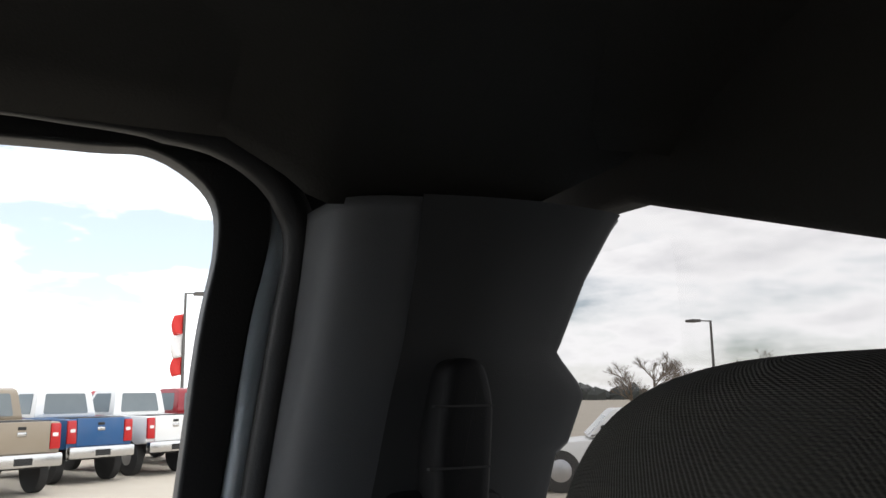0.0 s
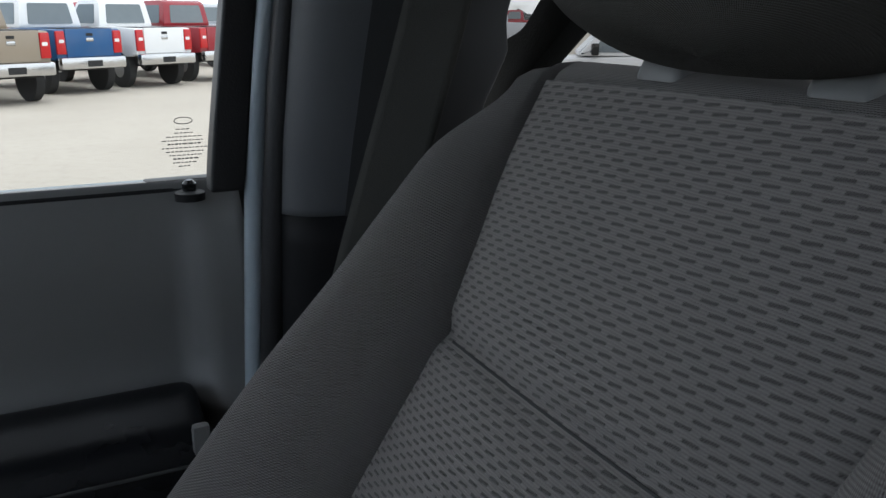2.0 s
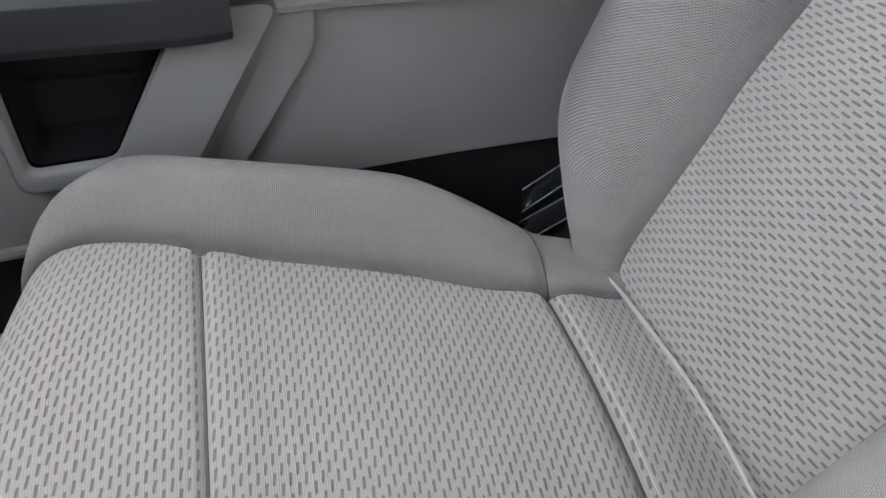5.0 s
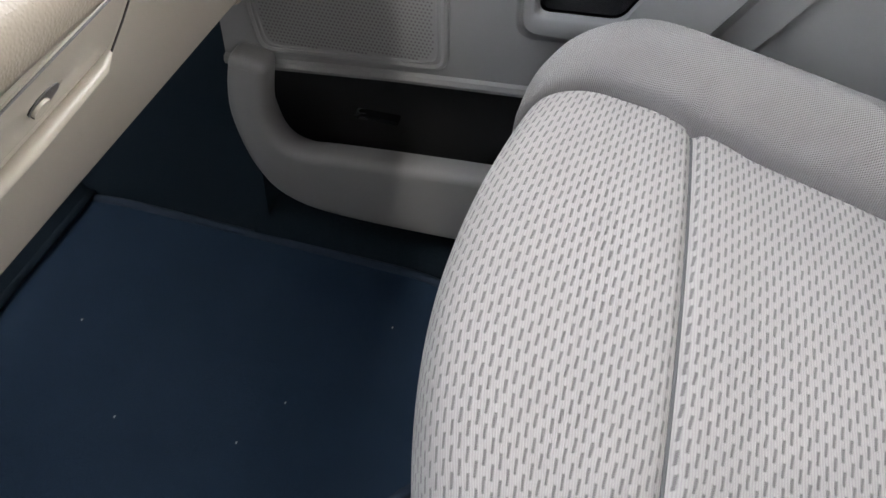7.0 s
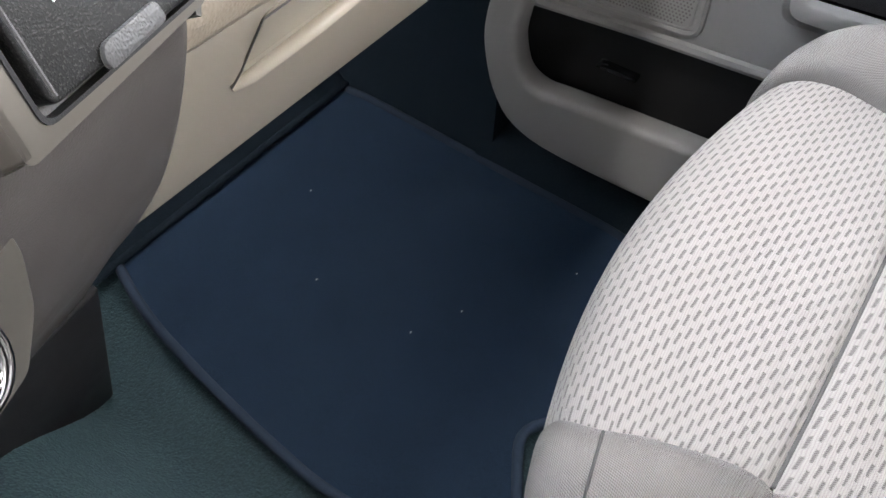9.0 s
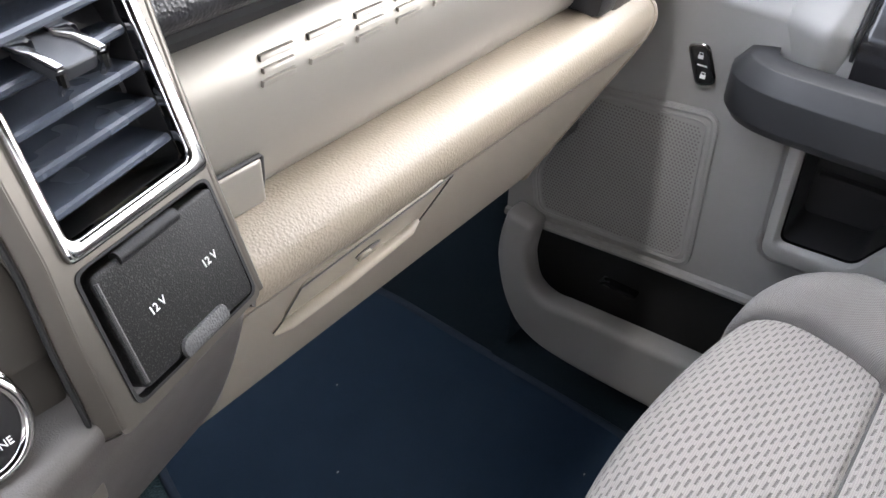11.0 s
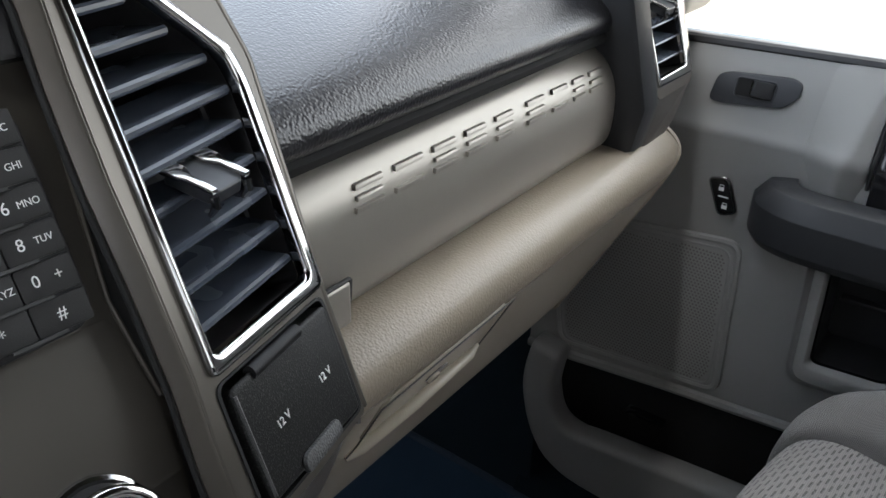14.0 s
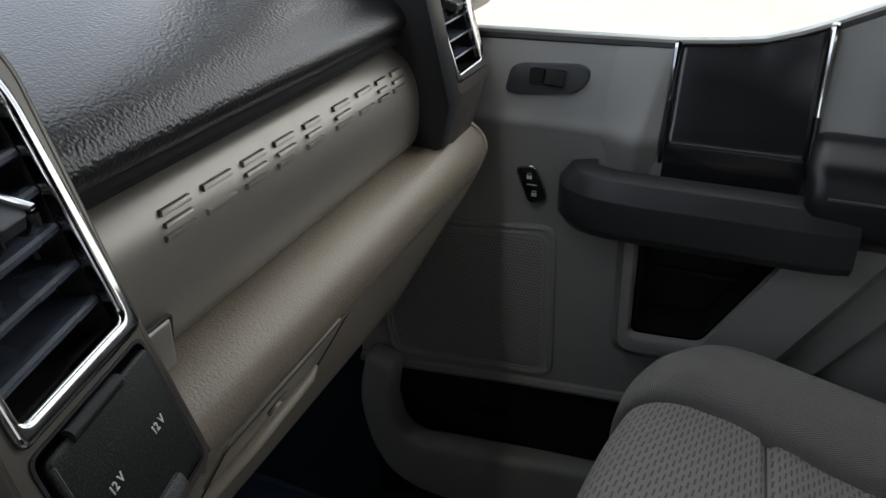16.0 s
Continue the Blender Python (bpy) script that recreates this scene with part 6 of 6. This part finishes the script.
def pickup(color, at, heading, label, tall=1.28, cab=None):
    """A crew-cab pickup, tail at the origin, nose towards local +x."""
    lift = 0.20 if tall > 1.1 else 0.0
    m = Matrix.Translation((at[0], at[1], GROUND + lift)) @ Matrix.Rotation(radians(heading), 4, "Z") @ Matrix.Diagonal((1, 1, tall, 1))
    body = M["car_" + color]
    t = thing("pickup_truck", label, "pickup truck", group="parked pickup trucks")
    side = lambda a, b, c: tuple(m @ Vector((a, c, b)))  # noqa: E731
    lower = [(0.12, 0.62), (0.12, 1.24), (2.02, 1.27), (3.95, 1.22), (4.15, 1.20), (5.45, 1.10), (5.62, 0.95), (5.62, 0.60), (5.2, 0.55), (1.9, 0.55), (0.6, 0.58)]
    part("body", prism(rounded(lower, 0.06, 3), side, -0.98, 0.98, 0.05, 2), body, t)
    cabp = [(2.06, 1.25), (2.18, 1.86), (2.40, 1.93), (3.40, 1.92), (4.05, 1.26)]
    bmc = prism(rounded(cabp, 0.10, 3), lambda a, b, c: tuple(m @ Vector((a, c * (1 - max(0, b - 1.25) * 0.22), b))), -0.95, 0.95, 0.06, 2)
    cabin = part("cabin", bmc, M["car_" + (cab or color)], t)
    part("rear_window", prism(rounded([(-0.68, 1.34), (0.68, 1.34), (0.60, 1.80), (-0.60, 1.80)], 0.05), lambda a, b, c: tuple(m @ Vector((2.055 + (b - 1.25) * 0.20 - 0.012 + c, a, b))), 0, 0.02), M["carglass"], cabin, "dark rear window")
    for sy in (-1, 1):
        part("side_window", prism(rounded([(2.36, 1.34), (2.42, 1.80), (3.30, 1.80), (3.78, 1.34)], 0.05), lambda a, b, c, sy=sy: tuple(m @ Vector((a, sy * (0.955 - (b - 1.25) * 0.21 + c), b))), -0.01, 0.008), M["carglass"], cabin, "dark side window")
        tl = part("tail_light", prism(rounded([(0.71, 0.72), (0.97, 0.72), (0.97, 1.21), (0.73, 1.21)], 0.03), lambda a, b, c, sy=sy: tuple(m @ Vector((0.10 + c, sy * a, b))), -0.04, 0.10, 0.02), M["tail"], t, "red tail light")
        part("reverse_lamp", prism(rounded([(0.76, 0.96), (0.90, 0.96), (0.90, 1.03), (0.76, 1.03)], 0.015), lambda a, b, c, sy=sy: tuple(m @ Vector((0.055 + c, sy * a, b))), 0, 0.02), M["car_white"], tl)
        part("mirror", block((3.55, sy * 1.0 - 0.12, 1.28), (3.72, sy * 1.0 + 0.12, 1.55), 0.04, m=m), M["under"], t)
    part("windscreen", prism(rounded([(-0.72, 0.06), (0.72, 0.06), (0.62, 0.72), (-0.62, 0.72)], 0.05), lambda a, b, c: tuple(m @ Vector((4.03 - b * 0.78 + c, a, 1.28 + b * 0.76))), 0.0, 0.02), M["carglass"], cabin)
    part("bed_opening", block((0.25, -0.80, 1.22), (1.98, 0.80, 1.262), m=m), M["under"], t)
    tg = part("tailgate", block((0.07, -0.70, 0.66), (0.14, 0.70, 1.25), 0.02, m=m), body, t)
    part("emblem", block((0.055, -0.11, 0.98), (0.075, 0.11, 1.06), 0.02, m=m), M["bumper"], tg, "plain bright emblem")
    part("gate_handle", block((0.055, -0.10, 1.10), (0.075, 0.10, 1.16), 0.01, m=m), M["under"], tg)
    bp = part("rear_bumper", block((-0.10, -0.97, 0.40), (0.12, 0.97, 0.655), 0.05, m=m), M["bumper"], t, "chrome rear bumper")
    part("plate_recess", block((-0.115, -0.22, 0.45), (-0.09, 0.22, 0.58), 0.01, m=m), M["under"], bp)
    part("front_bumper", block((5.58, -0.95, 0.42), (5.80, 0.95, 0.66), 0.05, m=m), M["bumper"], t)
    part("grille", block((5.56, -0.62, 0.68), (5.66, 0.62, 1.02), 0.03, m=m), M["under"], t, "dark front grille")
    part("chassis", block((0.2, -0.75, 0.36), (5.3, 0.75, 0.60), 0.03, m=m), M["under"], t)
    for ax in (1.12, 4.70):
        for sy in (-1, 1):
            rad = 0.51 + 0.3 * lift
            c = m @ Vector((ax, sy * 0.86, 0.42))
            c.z = GROUND + rad
            across = (m.to_3x3() @ Vector((0, 1, 0))).normalized()
            wheel = part("wheel", tube([c - across * 0.13, c - across * 0.11, c + across * 0.11, c + across * 0.13], [rad - 0.07, rad, rad, rad - 0.07], 24), M["tyre"], t, "black tyre")
            part("wheel_rim", tube([c + across * sy * 0.118, c + across * sy * 0.137], [0.29, 0.25], 20), M["rim"], wheel, "alloy rim")
    return t


pickup("taupe", (22.9, 0.30), 26, "taupe pickup truck parked tail first on the lot")
pickup("blue", (25.7, -1.66), 26, "bright blue pickup truck with a white cab on the lot", cab="white")
pickup("white", (27.2, -3.90), 26, "white pickup truck parked tail first on the lot")
pickup("maroon", (28.9, -6.1), 26, "maroon pickup truck parked tail first on the lot")
pickup("red", (34.2, -4.1), 26, "red pickup truck parked behind the white one")
pickup("silver", (33.0, 1.2), 26, "silver pickup truck in the far row")
pickup("silver", (36.5, -8.6), 26, "silver pickup truck in the far row")
pickup("white", (15.2, -15.6), 58, "white pickup truck standing side on behind the cab", 1.0)
pickup("maroon", (62.0, -41.0), 60, "dark red pickup truck further back on the lot")
pickup("silver", (40.0, -26.0), 70, "silver pickup truck far back on the lot")

M["pole"] = grained("pole_steel", (0.10, 0.095, 0.09), 0.6, 60.0, 0.001)
M["flagwhite"] = grained("white_banner_cloth", (0.70, 0.69, 0.68), 0.8, 40.0, 0.002)
M["flag"] = Nodes("red_pennant", (0.55, 0.03, 0.025), 0.8).mat
M["bark"] = grained("bare_twigs", (0.16, 0.12, 0.085), 0.95, 30.0, 0.01)
M["wood"] = grained("far_woods", (0.06, 0.065, 0.06), 1.0, 5.0, 0.05)


def lamp_pole(at, top, arm, label, flags=()):
    t = thing("lot_lamp", label, "street lamp", group="lot lamps", at=(at[0], at[1], GROUND))
    part("pole", tube([(at[0], at[1], GROUND), (at[0], at[1], top)], [0.14, 0.09], 10), M["pole"], t)
    tip = (at[0] + arm[0], at[1] + arm[1], top + 0.05)
    part("arm", tube([(at[0], at[1], top - 0.06), tip], 0.05, 8), M["pole"], t)
    part("lamp_head", block((tip[0] - 0.45, tip[1] - 0.45, top - 0.10), (tip[0] + 0.45, tip[1] + 0.45, top + 0.12), 0.06), M["pole"], t)
    for z, w, h, cloth in flags:
        d = Vector((arm[0], arm[1], 0)).normalized()
        fold = lambda a, b, z=z, w=w, h=h: tuple(Vector((at[0], at[1], z - h * b)) - d * (0.10 + w * a * (0.75 + 0.25 * math.sin(b * 3.1))) + Vector((0.10 * math.sin(a * 4 + b * 3), 0, -0.15 * a)))  # noqa: E731
        sheet("banner", fold, 6, 8, M[cloth], t, "white banner cloth" if cloth == "flagwhite" else "red banner cloth", thick=0.02)


# the truck that carries the cab: bonnet, bed, frame and wheels
host = thing("carrier_pickup", "pale blue-grey pickup truck body under and round the cab", "pickup truck", "structure", at=(0, 0, GROUND))
for name, poly, mat in (
    ("bonnet", [(1.52, -0.20), (1.52, 0.86), (2.45, 0.74), (2.62, 0.60), (2.62, -0.20)], "body"),
    ("bed", [(-0.46, -0.20), (-0.46, 0.50), (-2.75, 0.52), (-2.75, -0.20)], "body"),
    ("cab_floor_pan", [(-0.46, -0.20), (-0.46, -0.065), (1.52, -0.065), (1.52, -0.20)], "body"),
    ("frame_rails", [(-2.6, -0.40), (-2.6, -0.21), (2.5, -0.21), (2.5, -0.40)], "under"),
):
    half = 0.55 if name == "frame_rails" else 0.98
    shape = block((-0.98, -2.75, -0.20), (0.98, -0.46, 0.51), 0.03) if name == "bed" else prism(rounded(poly, 0.05, 3), yz, -half, half, 0.03)
    part(name, shape, M[mat], host, "", False)
part("front_bumper", block((-0.98, 2.60, -0.50), (0.98, 2.82, -0.18), 0.05), M["bumper"], host)
part("rear_bumper", block((-0.98, -2.95, -0.50), (0.98, -2.74, -0.25), 0.05), M["bumper"], host)
for wy in (1.95, -1.75):
    for sx in (-1, 1):
        wheel = part("wheel", tube([(sx * (0.84 + d), wy, GROUND + 0.43) for d in (-0.13, -0.11, 0.11, 0.13)], [0.37, 0.43, 0.43, 0.37], 24), M["tyre"], host, "black tyre")
        part("wheel_rim", tube([(sx * 0.955, wy, GROUND + 0.43), (sx * 0.975, wy, GROUND + 0.43)], [0.26, 0.22], 20), M["rim"], wheel, "alloy rim")

lamp_pole((60.0, -8.9), 8.45, (0.4, -1.1), "tall steel lot lamp with a red and white banner", ((6.95, 0.9, 1.40, "flag"), (5.55, 0.9, 1.60, "flagwhite"), (3.95, 0.9, 1.25, "flag")))
lamp_pole((50.4, -48.6), 6.7, (0.9, 1.0), "tall steel lot lamp behind the lot")
lamp_pole((52.2, -29.8), 1.6, (0.3, 0.3), "low post with a red pennant", ((1.9, 0.6, 0.6, "flag"),))


def bare_tree(at, height, seed, spread=0.45):
    rnd = random.Random(seed)
    t = thing("bare_tree", "leafless brown tree with dense fine twigs", "tree", group="bare trees", at=(at[0], at[1], GROUND))
    base = Vector((at[0], at[1], GROUND))
    part("trunk", tube([base, base + Vector((0.1, 0, height * 0.3)), base + Vector((0, 0.2, height * 0.6))], [height * 0.03, height * 0.022, height * 0.010], 7), M["bark"], t)
    bm = bmesh.new()

    def grow(p, d, length, rad, depth):
        q = p + d * length
        a = d.cross(Vector((0.3, 0.5, 1))).normalized()
        b = d.cross(a)
        lo = [bm.verts.new(p + a * rad * math.cos(k * 2.094) + b * rad * math.sin(k * 2.094)) for k in range(3)]
        hi = [bm.verts.new(q + a * rad * 0.6 * math.cos(k * 2.094) + b * rad * 0.6 * math.sin(k * 2.094)) for k in range(3)]
        for k in range(3):
            bm.faces.new((lo[k], lo[(k + 1) % 3], hi[(k + 1) % 3], hi[k]))
        if depth:
            for _ in range(4 if depth > 1 else 5):
                nd = (d + Vector((rnd.uniform(-1, 1), rnd.uniform(-1, 1), rnd.uniform(-0.3, 0.7))) * 0.75).normalized()
                grow(p + d * length * rnd.uniform(0.45, 1.0), nd, length * rnd.uniform(0.5, 0.75), rad * 0.55, depth - 1)

    for k in range(7):
        d = Vector((rnd.uniform(-1, 1) * spread * 1.6, rnd.uniform(-1, 1) * spread * 1.6, rnd.uniform(0.4, 1))).normalized()
        grow(base + Vector((0, 0, height * rnd.uniform(0.15, 0.5))), d, height * 0.30, height * 0.012, 4)
    part("crown", bm, M["bark"], t, "", False)


bare_tree((84.0, -71.0), 7.5, 3, 0.7)
bare_tree((80.0, -64.0), 6.0, 5, 0.8)
bare_tree((88.0, -78.0), 6.5, 8, 0.7)
bare_tree((74.0, -80.0), 7.0, 11, 0.6)

# low far woods along the horizon
rnd = random.Random(4)
bm = bmesh.new()
for k in range(900):
    ang = rnd.uniform(-80, 60)
    r = rnd.uniform(240, 330)
    h = rnd.uniform(1.5, 4.0) + (2.0 if rnd.random() < 0.08 else 0)
    c = Vector((r * math.cos(radians(ang)), r * math.sin(radians(ang)), GROUND))
    w = rnd.uniform(1.2, 4.0)
    tip = [bm.verts.new(c + Vector((rnd.uniform(-w, w) * 0.3, rnd.uniform(-w, w) * 0.3, h)))]
    ring = [bm.verts.new(c + Vector((w * math.cos(q * 1.257) * rnd.uniform(0.7, 1.2), w * math.sin(q * 1.257) * rnd.uniform(0.7, 1.2), h * rnd.uniform(0.3, 0.7)))) for q in range(5)]
    foot = [bm.verts.new(c + Vector((w * math.cos(q * 1.257), w * math.sin(q * 1.257), 0))) for q in range(5)]
    for q in range(5):
        bm.faces.new((ring[q], ring[(q + 1) % 5], tip[0]))
        bm.faces.new((foot[q], foot[(q + 1) % 5], ring[(q + 1) % 5], ring[q]))
wd = part("far_woods", bm, M["wood"], None, "", False)
tagged(wd, "low dark line of far woods", "woods", kind="stuff")
